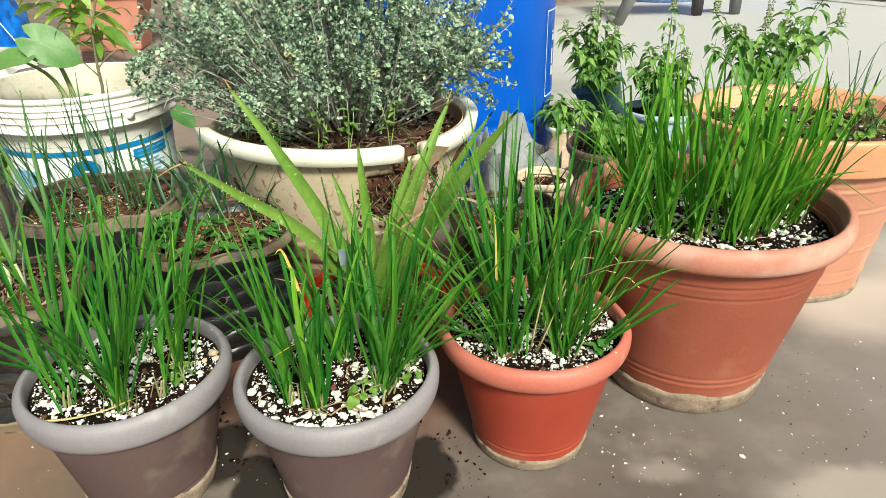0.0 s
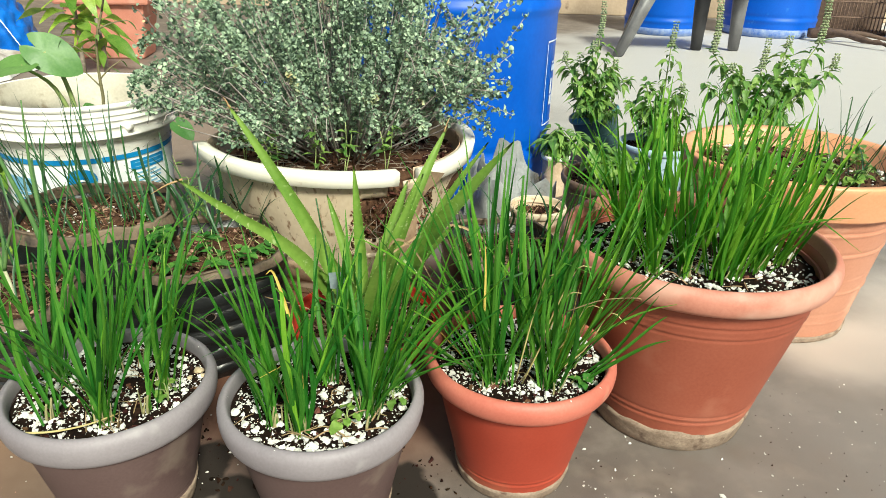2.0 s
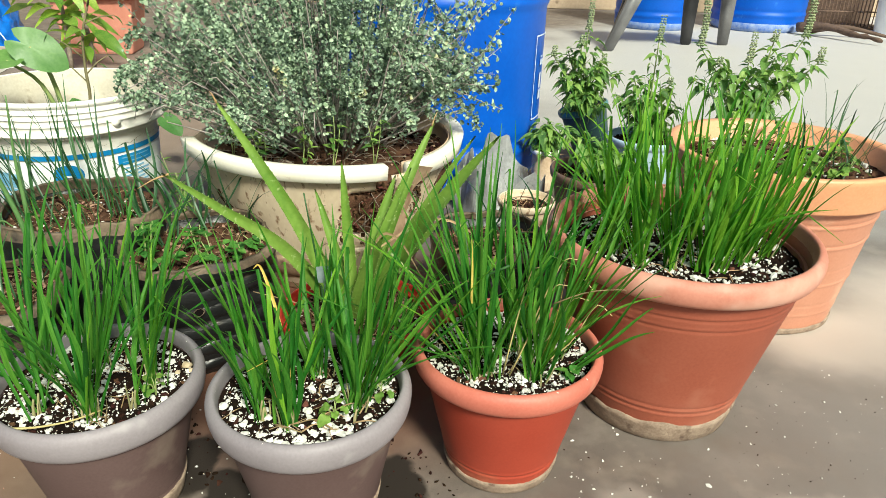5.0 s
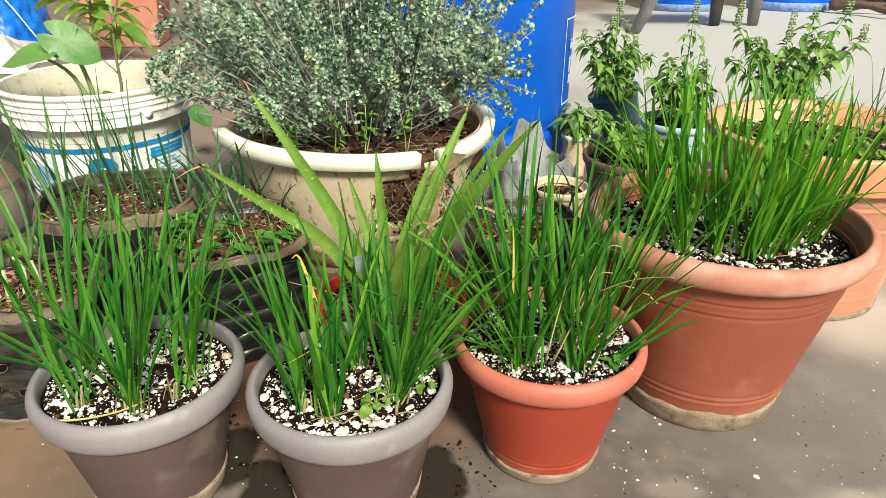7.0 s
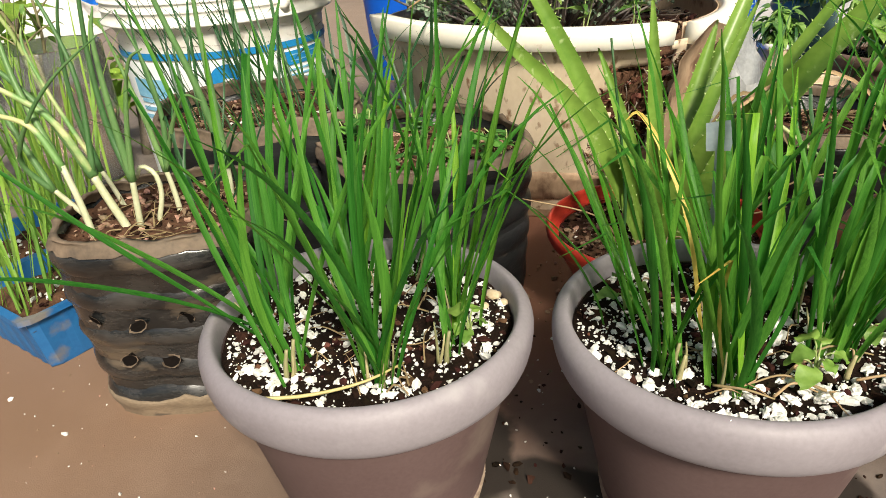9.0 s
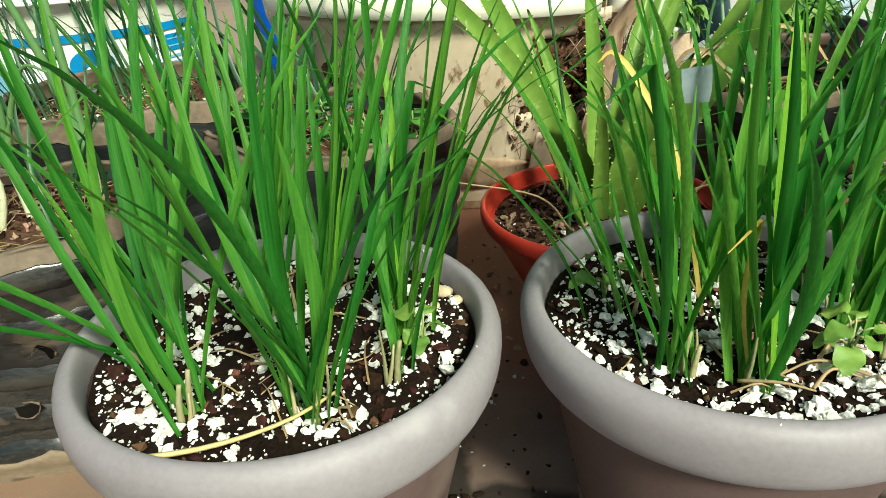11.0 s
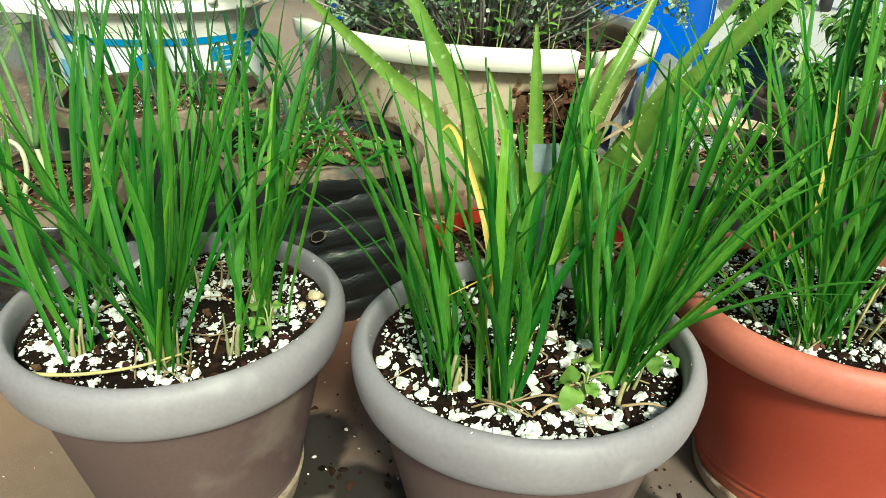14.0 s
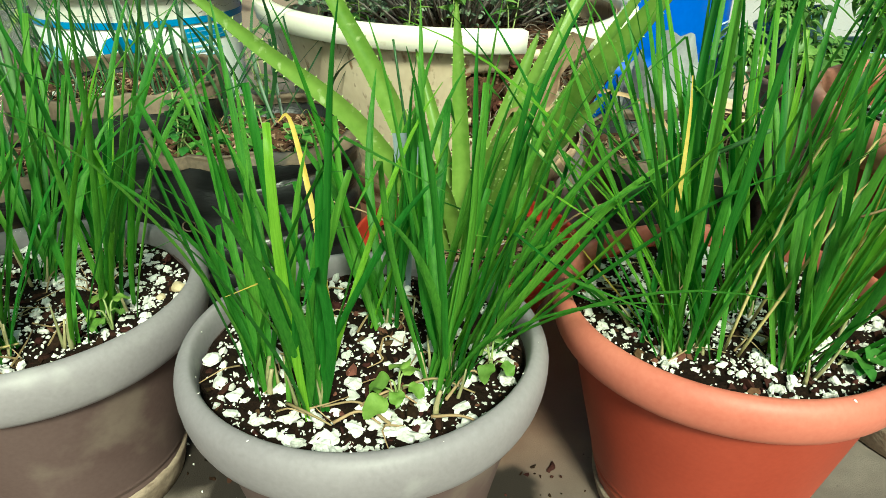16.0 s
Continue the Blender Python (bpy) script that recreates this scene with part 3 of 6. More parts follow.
SMALL = [(0.028, 0.0006), (0.032, -0.0009), (0.036, 0.0006)]
flower_pot("flower_pot", -0.312, 0.770, 0.1045, 0.068, 0.175, 0.0125, GREY_SHADED, GREY, 0.027, SMALL, 0.159, "round grey-brown plastic pot with rolled rim, chives", "row of chive pots", perlite=1250, psize=(0.0008, 0.0041))
flower_pot("flower_pot", -0.074, 0.762, 0.1040, 0.068, 0.174, 0.0125, GREY_SHADED, GREY, 0.027, SMALL, 0.158, "round grey-brown plastic pot with chives, damp floor beside it", "row of chive pots", perlite=850, psize=(0.0008, 0.0056))
flower_pot("flower_pot", 0.153, 0.846, 0.1075, 0.068, 0.178, 0.0120, TERRA, TERRA_RIM_LIT, 0.017, SMALL, 0.162, "small bright terracotta plastic pot of chives", "row of chive pots", droop=1.5, perlite=1500, psize=(0.0008, 0.0040))
flower_pot("flower_pot", 0.394, 0.984, 0.1690, 0.104, 0.279, 0.0145, TERRA_DUSTY, DUSTY_TERRA_LIT, 0.034, [(0.052, 0.0010), (0.056, -0.0014), (0.062, 0.0010), (0.066, -0.0012), (0.204, -0.0013), (0.208, 0.0009), (0.221, -0.0013), (0.225, 0.0008)], 0.240, "large dusty terracotta plastic pot of chives", "row of chive pots", droop=1.35, perlite=1200, psize=(0.0012, 0.0052), humus=200)
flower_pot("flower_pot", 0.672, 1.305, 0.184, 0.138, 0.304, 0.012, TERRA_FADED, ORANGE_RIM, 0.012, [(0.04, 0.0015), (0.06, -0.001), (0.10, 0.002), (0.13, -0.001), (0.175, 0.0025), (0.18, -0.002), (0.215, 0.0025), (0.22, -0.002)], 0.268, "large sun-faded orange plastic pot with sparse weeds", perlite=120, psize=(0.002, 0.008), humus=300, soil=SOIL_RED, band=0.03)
red = flower_pot("flower_pot", -0.058, 1.050, 0.112, 0.062, 0.105, 0.006, RED, RED, 0.004, [(0.03, 0.0008)], 0.085, "shallow red plastic pot holding an aloe", soil=SOIL_RED, perlite=70, psize=(0.001, 0.004), humus=260)
strewn("gravel", crumbs(420, 0.098, 0.087, 0.0012, 0.0045, random.Random(61)), PEBBLE, red, "tan gravel on the soil")
flower_pot("flower_pot", 0.245, 1.435, 0.055, 0.042, 0.145, 0.005, CREAM_STAINED, CREAM, 0.006, [(0.06, 0.0006)], 0.125, "small weathered cream plastic pot of soil", soil=SOIL_RED, humus=120)
flower_pot("flower_pot", 0.427, 1.60, 0.105, 0.078, 0.158, 0.007, BROWN_POT, BROWN_POT, 0.006, [(0.09, 0.001)], 0.138, "muddy brown plastic pot with a bushy herb", soil=SOIL_RED, humus=160)
flower_pot("flower_pot", 0.605, 1.885, 0.092, 0.070, 0.160, 0.006, PALE_BLUE, PALE_BLUE, 0.006, [(0.10, 0.001)], 0.140, "pale blue plastic pot of holy basil", "basil pots", soil=SOIL_RED, humus=160)
teal = flower_pot("flower_pot", 0.485, 2.10, 0.070, 0.050, 0.165, 0.007, TEAL_SHADED, TEAL_LIT, 0.006, [(0.10, 0.001)], 0.145, "tilted dark teal plastic pot of holy basil", "basil pots", soil=SOIL_RED, humus=100)
teal.matrix_basis = pose(0.540, 2.15, 0.016, -4, -17, 0)
flower_pot("flower_pot", 0.35, 1.90, 0.036, 0.028, 0.115, 0.004, CREAM_STAINED, WHITE, 0.004, [(0.06, 0.0006)], 0.10, "small white plastic cup with a drooping sprig", soil=SOIL_RED, humus=50)
flower_pot("flower_pot", 0.80, 1.75, 0.085, 0.060, 0.198, 0.006, PALE_BLUE, PALE_BLUE, 0.006, [(0.10, 0.001)], 0.178, "pale blue plastic pot of tall flowering basil", "basil pots", soil=SOIL_RED, humus=160)

# ---- chives ----


def blade_mesh(k, rnd, width=0.0062, length=0.22, n=10):
    """A strap leaf 0.22 m long that bends towards +x."""
    bend, kink, twist = rnd.uniform(0.0, 0.055), rnd.uniform(-0.012, 0.012), rnd.uniform(-0.5, 0.5)
    hook = rnd.uniform(0.012, 0.03) if k % 5 == 3 else 0.0
    if k % 6 == 5:
        bend += 0.06
    bm = bmesh.new()
    rows = []
    for i in range(n + 1):
        s = i / n
        c = Vector((bend * s * s + 0.006 * math.sin(s * 5) * s, kink * math.sin(s * 3.2), length * (s - 0.18 * bend * 8 * s ** 3)))
        if hook and s > 0.8:
            c += Vector((hook * (s - 0.8) * 5, 0, -0.05 * (s - 0.8) * 5))
        a = math.pi / 2 + twist * s
        side = Vector((math.cos(a), math.sin(a), 0))
        nor = Vector((-math.sin(a), math.cos(a), 0))
        w = width * 0.5 * (0.5 + 0.5 * min(1, s * 2.5)) * (1 - s ** 4) + 0.0003
        rows.append([bm.verts.new(c - side * w + nor * w * 0.4), bm.verts.new(c), bm.verts.new(c + side * w + nor * w * 0.4)])
    for a, b in zip(rows, rows[1:]):
        bm.faces.new((a[0], a[1], b[1], b[0]))
        bm.faces.new((a[1], a[2], b[2], b[1]))
    for f in bm.faces:
        f.smooth = True
    me = bpy.data.meshes.new("leaf")
    bm.to_mesh(me)
    bm.free()
    return me


def blade_set(material, seed, count=18, width=0.0062):
    rnd = random.Random(seed)
    out = []
    for k in range(count):
        me = blade_mesh(k, rnd, width * rnd.uniform(0.7, 1.2))
        me.materials.append(material)
        out.append(me)
    return out


sheath_bm = tube([(0, 0, 0), (0.0005, 0, 0.012), (0, 0.0008, 0.024)], 0.0014, 0.0005, 4, 6)
for f in sheath_bm.faces:
    f.smooth = True
SHEATH_MESH = bpy.data.meshes.new("sheath")
sheath_bm.to_mesh(SHEATH_MESH)
sheath_bm.free()
SHEATH_MESH.materials.append(SHEATH)
CHIVES = blade_set(LEAF, 3, 30, 0.0057)
CHIVES_LIGHT = blade_set(LEAF_LIGHT, 13, 24, 0.0054)
CHIVES_MIXED = CHIVES * 7 + CHIVES_LIGHT
CHIVES_DRY = blade_set(LEAF_DRY, 4, 4, 0.0032)
CHIVES_DARK = blade_set(LEAF_DARK, 5, 10, 0.0028)
CHIVES_PALE = blade_set(LEAF_PALE, 7, 10, 0.0036)


def chive_clump(x, y, z, n, lean=(0, 0), splay=22.0, length=(0.16, 0.26), spread=0.010, meshes=None, label="", name="chive_plant", group="chive plants", dry=0.012, wide=1.0, seed=0, category="chives"):
    """A tuft of leaves that rise from one spot; lean: degrees towards +x and +y."""
    rnd = random.Random(int(abs(x) * 5000 + abs(y) * 900) + seed)
    t = thing(name, x, y, z, 0, label or "tuft of fresh green strap-leaved chives in perlite soil", category, group)
    for i in range(n):
        az = rnd.uniform(0, 360)
        tilt = splay * math.sqrt(rnd.random())
        vx = tilt * math.cos(radians(az)) + lean[0]
        vy = tilt * math.sin(radians(az)) + lean[1]
        az2, tilt2 = math.degrees(math.atan2(vy, vx)) + rnd.uniform(-18, 18), math.hypot(vx, vy)
        me = rnd.choice(meshes or CHIVES_MIXED)
        if meshes is None and rnd.random() < dry:
            me = rnd.choice(CHIVES_DRY)
        ln = rnd.uniform(*length) / 0.22
        if me in CHIVES_DRY:
            ln *= 0.6
        m = Matrix.Translation((rnd.gauss(0, spread * 0.6), rnd.gauss(0, spread * 0.6), -0.004)) @ pose(0, 0, 0, 0, 0, az2) @ pose(0, 0, 0, 0, tilt2, 0) @ Matrix.Diagonal((1, wide, ln, 1))
        share("leaf", me, t, m)
    if meshes is None or meshes is CHIVES_LIGHT:
        for i in range(max(2, n // 5)):
            m = Matrix.Translation((rnd.gauss(0, spread * 0.6), rnd.gauss(0, spread * 0.6), -0.003)) @ pose(0, 0, 0, rnd.uniform(-14, 14), rnd.uniform(-14, 14) + lean[0], 0) @ Matrix.Diagonal((1, 1, rnd.uniform(0.6, 1.4), 1))
            share("sheath", SHEATH_MESH, t, m)
    return t


# pot by pot: base place, number of leaves, lean
for x, y, n, lean, sp in ((-0.295, 0.711, 18, (-1, 2), 13), (-0.352, 0.716, 6, (-3, 4), 11), (-0.252, 0.765, 11, (6, 3), 9), (-0.372, 0.782, 7, (-3, 8), 11), (-0.332, 0.80, 13, (-2, 8), 14), (-0.262, 0.735, 3, (4, 0), 8), (-0.290, 0.835, 5, (4, 10), 14)):
    chive_clump(x, y, 0.160, int(n * 1.55), lean, sp * 1.3, (0.14, 0.255), spread=0.010, wide=0.88)
chive_clump(-0.375, 0.765, 0.160, 3, (-44, -2), 9, (0.16, 0.25), label="low sprawling chives leaning over the pot rim", seed=4)
chive_clump(-0.005, 0.765, 0.158, 4, (32, 6), 10, (0.16, 0.22), label="low sprawling chives leaning over the pot rim", seed=5)
chive_clump(0.095, 0.82, 0.162, 5, (-44, -2), 12, (0.13, 0.19), label="low sprawling chives leaning over the pot rim", seed=6)
chive_clump(0.215, 0.80, 0.162, 3, (38, 0), 10, (0.12, 0.17), label="low sprawling chives leaning over the pot rim", seed=7)
for x, y, n, lean, sp in ((-0.086, 0.707, 15, (-2, 4), 12), (-0.119, 0.717, 9, (-4, 2), 9), (-0.135, 0.775, 4, (-8, 4), 12), (-0.020, 0.738, 19, (5, 4), 11), (-0.030, 0.784, 10, (4, 8), 12), (-0.070, 0.795, 10, (0, 8), 13), (0.008, 0.785, 6, (12, 8), 13)):
    chive_clump(x, y, 0.160, int(n * 1.6), lean, sp * 1.25, (0.12, 0.235), spread=0.010, wide=0.86)
for x, y, n, lean, sp in ((0.112, 0.793, 18, (-10, 3), 17), (0.130, 0.796, 16, (-2, 3), 15), (0.181, 0.790, 24, (8, 3), 19), (0.203, 0.835, 14, (14, 6), 18), (0.160, 0.85, 16, (0, 6), 17), (0.124, 0.875, 12, (-10, 10), 18), (0.187, 0.90, 12, (8, 12), 16)):
    chive_clump(x, y, 0.164, int(n * 1.25), lean, sp * 1.05, (0.15, 0.295), wide=0.82)
for x, y, n, lean, sp in ((0.306, 0.976, 14, (-6, 2), 15), (0.330, 0.942, 16, (-6, 0), 14), (0.369, 0.930, 18, (-2, 0), 13), (0.404, 0.922, 18, (2, 0), 13), (0.432, 0.931, 18, (6, 0), 14), (0.468, 0.950, 16, (10, 2), 14), (0.505, 0.972, 10, (14, 2), 14), (0.421, 1.03, 18, (4, 6), 14), (0.485, 1.05, 12, (10, 8), 15), (0.320, 1.03, 14, (-8, 6), 15), (0.37, 1.06, 14, (-2, 10), 14)):
    chive_clump(x, y, 0.242, int(n * 1.2), lean, sp * 1.1, (0.14, 0.25), meshes=CHIVES_LIGHT)

# ---- grow bags ----


def squared(p):
    return lambda a: (abs(math.cos(a)) ** p + abs(math.sin(a)) ** p) ** (-1 / p)


def grow_bag(x, y, r0, r1, H, soil_z, turn, label, folds=5, seed=0, holes=(), perlite=0, corner=3.0, pebbles=300, tilt=0.0, hem=0.012, skin=None, uneven=0.9, crease=0.5):
    rnd = random.Random(seed)
    bag = thing("grow_bag", x, y, 0, turn, label, "grow bag", "black grow bags")
    sq = squared(corner)
    sx = rnd.random() * 40

    def ripple(a, z):
        ph = z / H * folds * 2 * math.pi + 0.9 * noise.noise((math.cos(a) * 1.3, math.sin(a) * 1.3, sx))
        return (0.0135 if skin else 0.0095) * (0.75 + uneven * noise.noise((math.cos(a) * 1.7, math.sin(a) * 1.7, z * 9 + sx))) * (abs(math.sin(ph / 2)) ** crease - 0.75) * (1.0 if 0.008 < z else 0.2) + 0.0026 * noise.noise((math.cos(a) * 3, math.sin(a) * 3, z * 16 + sx)) + 0.0014 * noise.noise((math.cos(a) * 11, math.sin(a) * 11, z * 70 + sx))

    def top(a):
        return H + 0.007 * noise.noise((math.cos(a) * 2.2, math.sin(a) * 2.2, sx + 9)) + 0.004 * noise.noise((math.cos(a) * 9, math.sin(a) * 9, sx)) + tilt * math.sin(a)

    def point(a, s, out=0.0):
        z = s * top(a)
        r = (r0 + (r1 - r0) * s) * sq(a) + ripple(a, z) + out - 0.02 * max(0, 0.06 - s)
        return Vector((r * math.cos(a), r * math.sin(a), z))

    def shell(s0, s1, rows, out, thick):
        b = bmesh.new()
        seg = 84
        grid = [[b.verts.new(point(2 * math.pi * i / seg, s0 + (s1 - s0) * k / rows, out)) for i in range(seg)] for k in range(rows + 1)]
        grid += [[b.verts.new(point(2 * math.pi * i / seg, s1 - (s1 - s0) * k / rows, -thick)) for i in range(seg)] for k in range(0, rows + 1, max(1, rows // 4))]
        for lo, hi in zip(grid, grid[1:]):
            for i in range(seg):
                j = (i + 1) % seg
                b.faces.new((lo[i], lo[j], hi[j], hi[i]))
        return b
    part("bag_wall", shell(0, 1 - hem / H * 0.9, 44, 0, 0.002), skin or BAG, bag)
    if skin:
        band = shell(0.0, 0.12, 6, 0.0012, 0.001)
        for v in band.verts:
            if v.co.z > 0.018:
                v.co.z += 0.006 * noise.noise((v.co.x * 24, v.co.y * 24, sx)) + 0.004 * noise.noise((v.co.x * 80, v.co.y * 80, sx))
        part("mud_band", band, MUD, bag, "dried tan mud round the foot")
    part("folded_edge", shell(1 - hem / H, 1.0, 8, 0.0016, 0.004), HEM, bag, "mud-stained turned-down edge")
    s = part("soil", soil_disc((r1 - 0.004), soil_z, 0.006, squash=sq), SOIL_RED, bag, "reddish soil with pebbles")
    strewn("gravel", crumbs(pebbles, (r1 - 0.012), soil_z, 0.0012, 0.0050, rnd, squash=sq), PEBBLE, s)
    strewn("humus", crumbs(pebbles, (r1 - 0.012), soil_z, 0.0012, 0.005, rnd, squash=sq), HUMUS, s)
    strewn("straw", straw(40, r1 * 0.8, soil_z + 0.003, rnd, sq), STRAW, s)
    if perlite:
        strewn("perlite", crumbs(perlite, (r1 - 0.012), soil_z, 0.0008, 0.0035, rnd, squash=sq), PERLITE, s)
    for deg, s_ in holes:
        a = radians(deg)
        c, up = point(a, s_, 0.0062), (point(a, s_ + 0.03) - point(a, s_ - 0.03)).normalized()
        side = (point(a + 0.06, s_) - point(a - 0.06, s_)).normalized()
        out = side.cross(up)
        b = bmesh.new()
        ring = [b.verts.new(c + side * math.cos(t * math.pi / 5) * 0.0088 * rnd.uniform(0.6, 1.15) + up * math.sin(t * math.pi / 5) * 0.0070 * rnd.uniform(0.5, 1.2) + out * 0.0012) for t in range(10)]
        inner = b.verts.new(c + out * 0.0008)
        for i in range(10):
            b.faces.new((ring[i], ring[(i + 1) % 10], inner))
        h = part("vent_hole", b, DARK, bag, "torn vent hole", smooth=False)
        b = bmesh.new()
        n_ = 10
        r_in = [c + side * math.cos(t * math.pi / 5) * 0.0068 + up * math.sin(t * math.pi / 5) * 0.005 + out * 0.001 for t in range(n_)]
        r_out = [p + (p - c).normalized() * rnd.uniform(0.0006, 0.0022) + out * rnd.uniform(0.0, 0.0025) for p in r_in]
        vi, vo = [b.verts.new(p) for p in r_in], [b.verts.new(p) for p in r_out]
        for i in range(n_):
            if rnd.random() < 0.8:
                b.faces.new((vi[i], vi[(i + 1) % n_], vo[(i + 1) % n_], vo[i]))
        part("torn_edge", b, HEM, h, smooth=False)
    return bag


grow_bag(-0.532, 0.940, 0.080, 0.092, 0.186, 0.170, 8, "dusty black grow bag with torn vent holes, spring onions", 5, 11, [(238, 0.60), (262, 0.58), (288, 0.60), (314, 0.58), (250, 0.38), (274, 0.37), (300, 0.36), (326, 0.37)], skin=BAG_DUSTY, hem=0.011, uneven=0.25, crease=0.8)
grow_bag(-0.520, 1.195, 0.124, 0.122, 0.212, 0.188, 20, "wide dusty black grow bag with thin dark chives", 4, 23, [(275, 0.5)], perlite=130, hem=0.020)
grow_bag(-0.312, 1.120, 0.106, 0.112, 0.185, 0.160, 30, "wrinkled black grow bag with small leafy weeds", 6, 37, [(255, 0.62), (232, 0.62)])
grow_bag(0.150, 1.165, 0.092, 0.092, 0.185, 0.160, 10, "black grow bag of dry soil and twigs", 5, 51, [])

# ---- plants in the bags and the trays ----


def spring_onion(stem, leaves, r=0.0042):
    """An onion: a white stem through given points, then hollow leaves, each a line of points, its half-width and whether it has yellowed."""
    o = Vector(stem[0])
    t = thing("spring_onion", o.x, o.y, o.z, 0, "spring onion with thick white stem and blue-green leaves", "spring onion", "spring onions in the bag")
    pts = [Vector(p) - o for p in stem]
    part("stem", tube([pts[0] - Vector((0, 0, 0.008))] + pts, r * 0.85, r * 0.68, 12, 9), STEM_WHITE, t, "white onion stem")
    for line, w, yellow in leaves:
        c = [Vector(p) - o for p in line]
        b = tube(c, w, w * 0.22, 18, 8)
        part("leaf", b, ONION_PALE if yellow else LEAF_BLUE, t, "yellowed leaf" if yellow else "")
    return t


rnd = random.Random(8)
spring_onion([(-0.582, 0.900, 0.170), (-0.585, 0.900, 0.203), (-0.592, 0.902, 0.236)], [
    ([(-0.592, 0.902, 0.234), (-0.609, 0.905, 0.268), (-0.636, 0.906, 0.280), (-0.660, 0.905, 0.282), (-0.668, 0.902, 0.268)], 0.0032, True),
    ([(-0.592, 0.902, 0.232), (-0.622, 0.920, 0.300), (-0.640, 0.940, 0.350), (-0.655, 0.955, 0.385)], 0.0036, False)], 0.0040)
spring_onion([(-0.560, 0.918, 0.170), (-0.569, 0.918, 0.195), (-0.578, 0.918, 0.222)], [
    ([(-0.577, 0.918, 0.220), (-0.594, 0.922, 0.252), (-0.614, 0.926, 0.284), (-0.645, 0.930, 0.316), (-0.676, 0.932, 0.340)], 0.0050, False),
    ([(-0.577, 0.918, 0.220), (-0.597, 0.914, 0.273), (-0.638, 0.912, 0.304), (-0.676, 0.910, 0.322), (-0.690, 0.908, 0.316)], 0.0036, True),
    ([(-0.577, 0.918, 0.220), (-0.578, 0.935, 0.300), (-0.600, 0.950, 0.360), (-0.618, 0.960, 0.372)], 0.0030, False)], 0.0050)
spring_onion([(-0.545, 0.915, 0.170), (-0.543, 0.915, 0.194), (-0.541, 0.915, 0.218)], [
    ([(-0.541, 0.915, 0.216), (-0.545, 0.918, 0.276), (-0.546, 0.922, 0.334), (-0.540, 0.925, 0.360)], 0.0040, False),
    ([(-0.541, 0.915, 0.216), (-0.556, 0.925, 0.264), (-0.558, 0.930, 0.325), (-0.551, 0.932, 0.388), (-0.556, 0.932, 0.396)], 0.0036, False),
    ([(-0.541, 0.915, 0.216), (-0.530, 0.912, 0.270), (-0.512, 0.905, 0.318), (-0.495, 0.900, 0.330)], 0.0030, False)], 0.0038)
spring_onion([(-0.537, 0.935, 0.170), (-0.529, 0.935, 0.194), (-0.530, 0.935, 0.214), (-0.541, 0.935, 0.222), (-0.548, 0.934, 0.212)], [], 0.0030)
spring_onion([(-0.485, 0.982, 0.170), (-0.483, 0.982, 0.188), (-0.483, 0.982, 0.206)], [
    ([(-0.483, 0.982, 0.202), (-0.495, 0.983, 0.274), (-0.517, 0.984, 0.352), (-0.529, 0.985, 0.405), (-0.536, 0.985, 0.440)], 0.0042, False),
    ([(-0.483, 0.982, 0.202), (-0.486, 0.990, 0.280), (-0.487, 0.994, 0.350), (-0.481, 0.996, 0.430)], 0.0042, False)], 0.0040)
spring_onion([(-0.526, 0.955, 0.170), (-0.527, 0.955, 0.190), (-0.530, 0.955, 0.212)], [
    ([(-0.530, 0.955, 0.210), (-0.538, 0.957, 0.255), (-0.549, 0.960, 0.300), (-0.560, 0.962, 0.345)], 0.0034, False),
    ([(-0.530, 0.955, 0.210), (-0.523, 0.958, 0.255), (-0.529, 0.962, 0.305), (-0.545, 0.965, 0.352)], 0.0034, False),
    ([(-0.530, 0.955, 0.210), (-0.512, 0.950, 0.252), (-0.490, 0.940, 0.282), (-0.470, 0.930, 0.280)], 0.0028, False)], 0.0034)
spring_onion([(-0.605, 0.935, 0.170), (-0.614, 0.930, 0.188), (-0.624, 0.925, 0.206)], [
    ([(-0.624, 0.925, 0.204), (-0.640, 0.918, 0.235), (-0.612, 0.905, 0.275), (-0.574, 0.900, 0.311), (-0.527, 0.898, 0.342)], 0.0030, False),
    ([(-0.624, 0.925, 0.204), (-0.650, 0.935, 0.260), (-0.672, 0.945, 0.310), (-0.690, 0.950, 0.352)], 0.0034, False)], 0.0034)
spring_onion([(-0.590, 0.970, 0.170), (-0.596, 0.970, 0.190), (-0.603, 0.970, 0.208)], [
    ([(-0.603, 0.970, 0.206), (-0.612, 0.972, 0.270), (-0.606, 0.975, 0.340), (-0.585, 0.978, 0.400)], 0.0032, False),
    ([(-0.603, 0.970, 0.206), (-0.628, 0.975, 0.262), (-0.648, 0.980, 0.322), (-0.640, 0.985, 0.352)], 0.0028, True)], 0.0032)
chive_clump(-0.475, 0.935, 0.170, 9, (2, 4), 22, (0.08, 0.15), 0.03, CHIVES_DARK, "thin green onion shoots in the bag", "onion_shoots", "", category="onion")

for x, y, n in ((-0.60, 1.18, 10), (-0.565, 1.13, 12), (-0.50, 1.15, 12), (-0.46, 1.20, 9), (-0.54, 1.25, 10)):
    chive_clump(x, y, 0.188, n, (-9, 2), 13, (0.13, 0.24), 0.02, CHIVES_DARK, "thin dark chives leaning over the bag", "thin_chives", "thin chives in the bag")
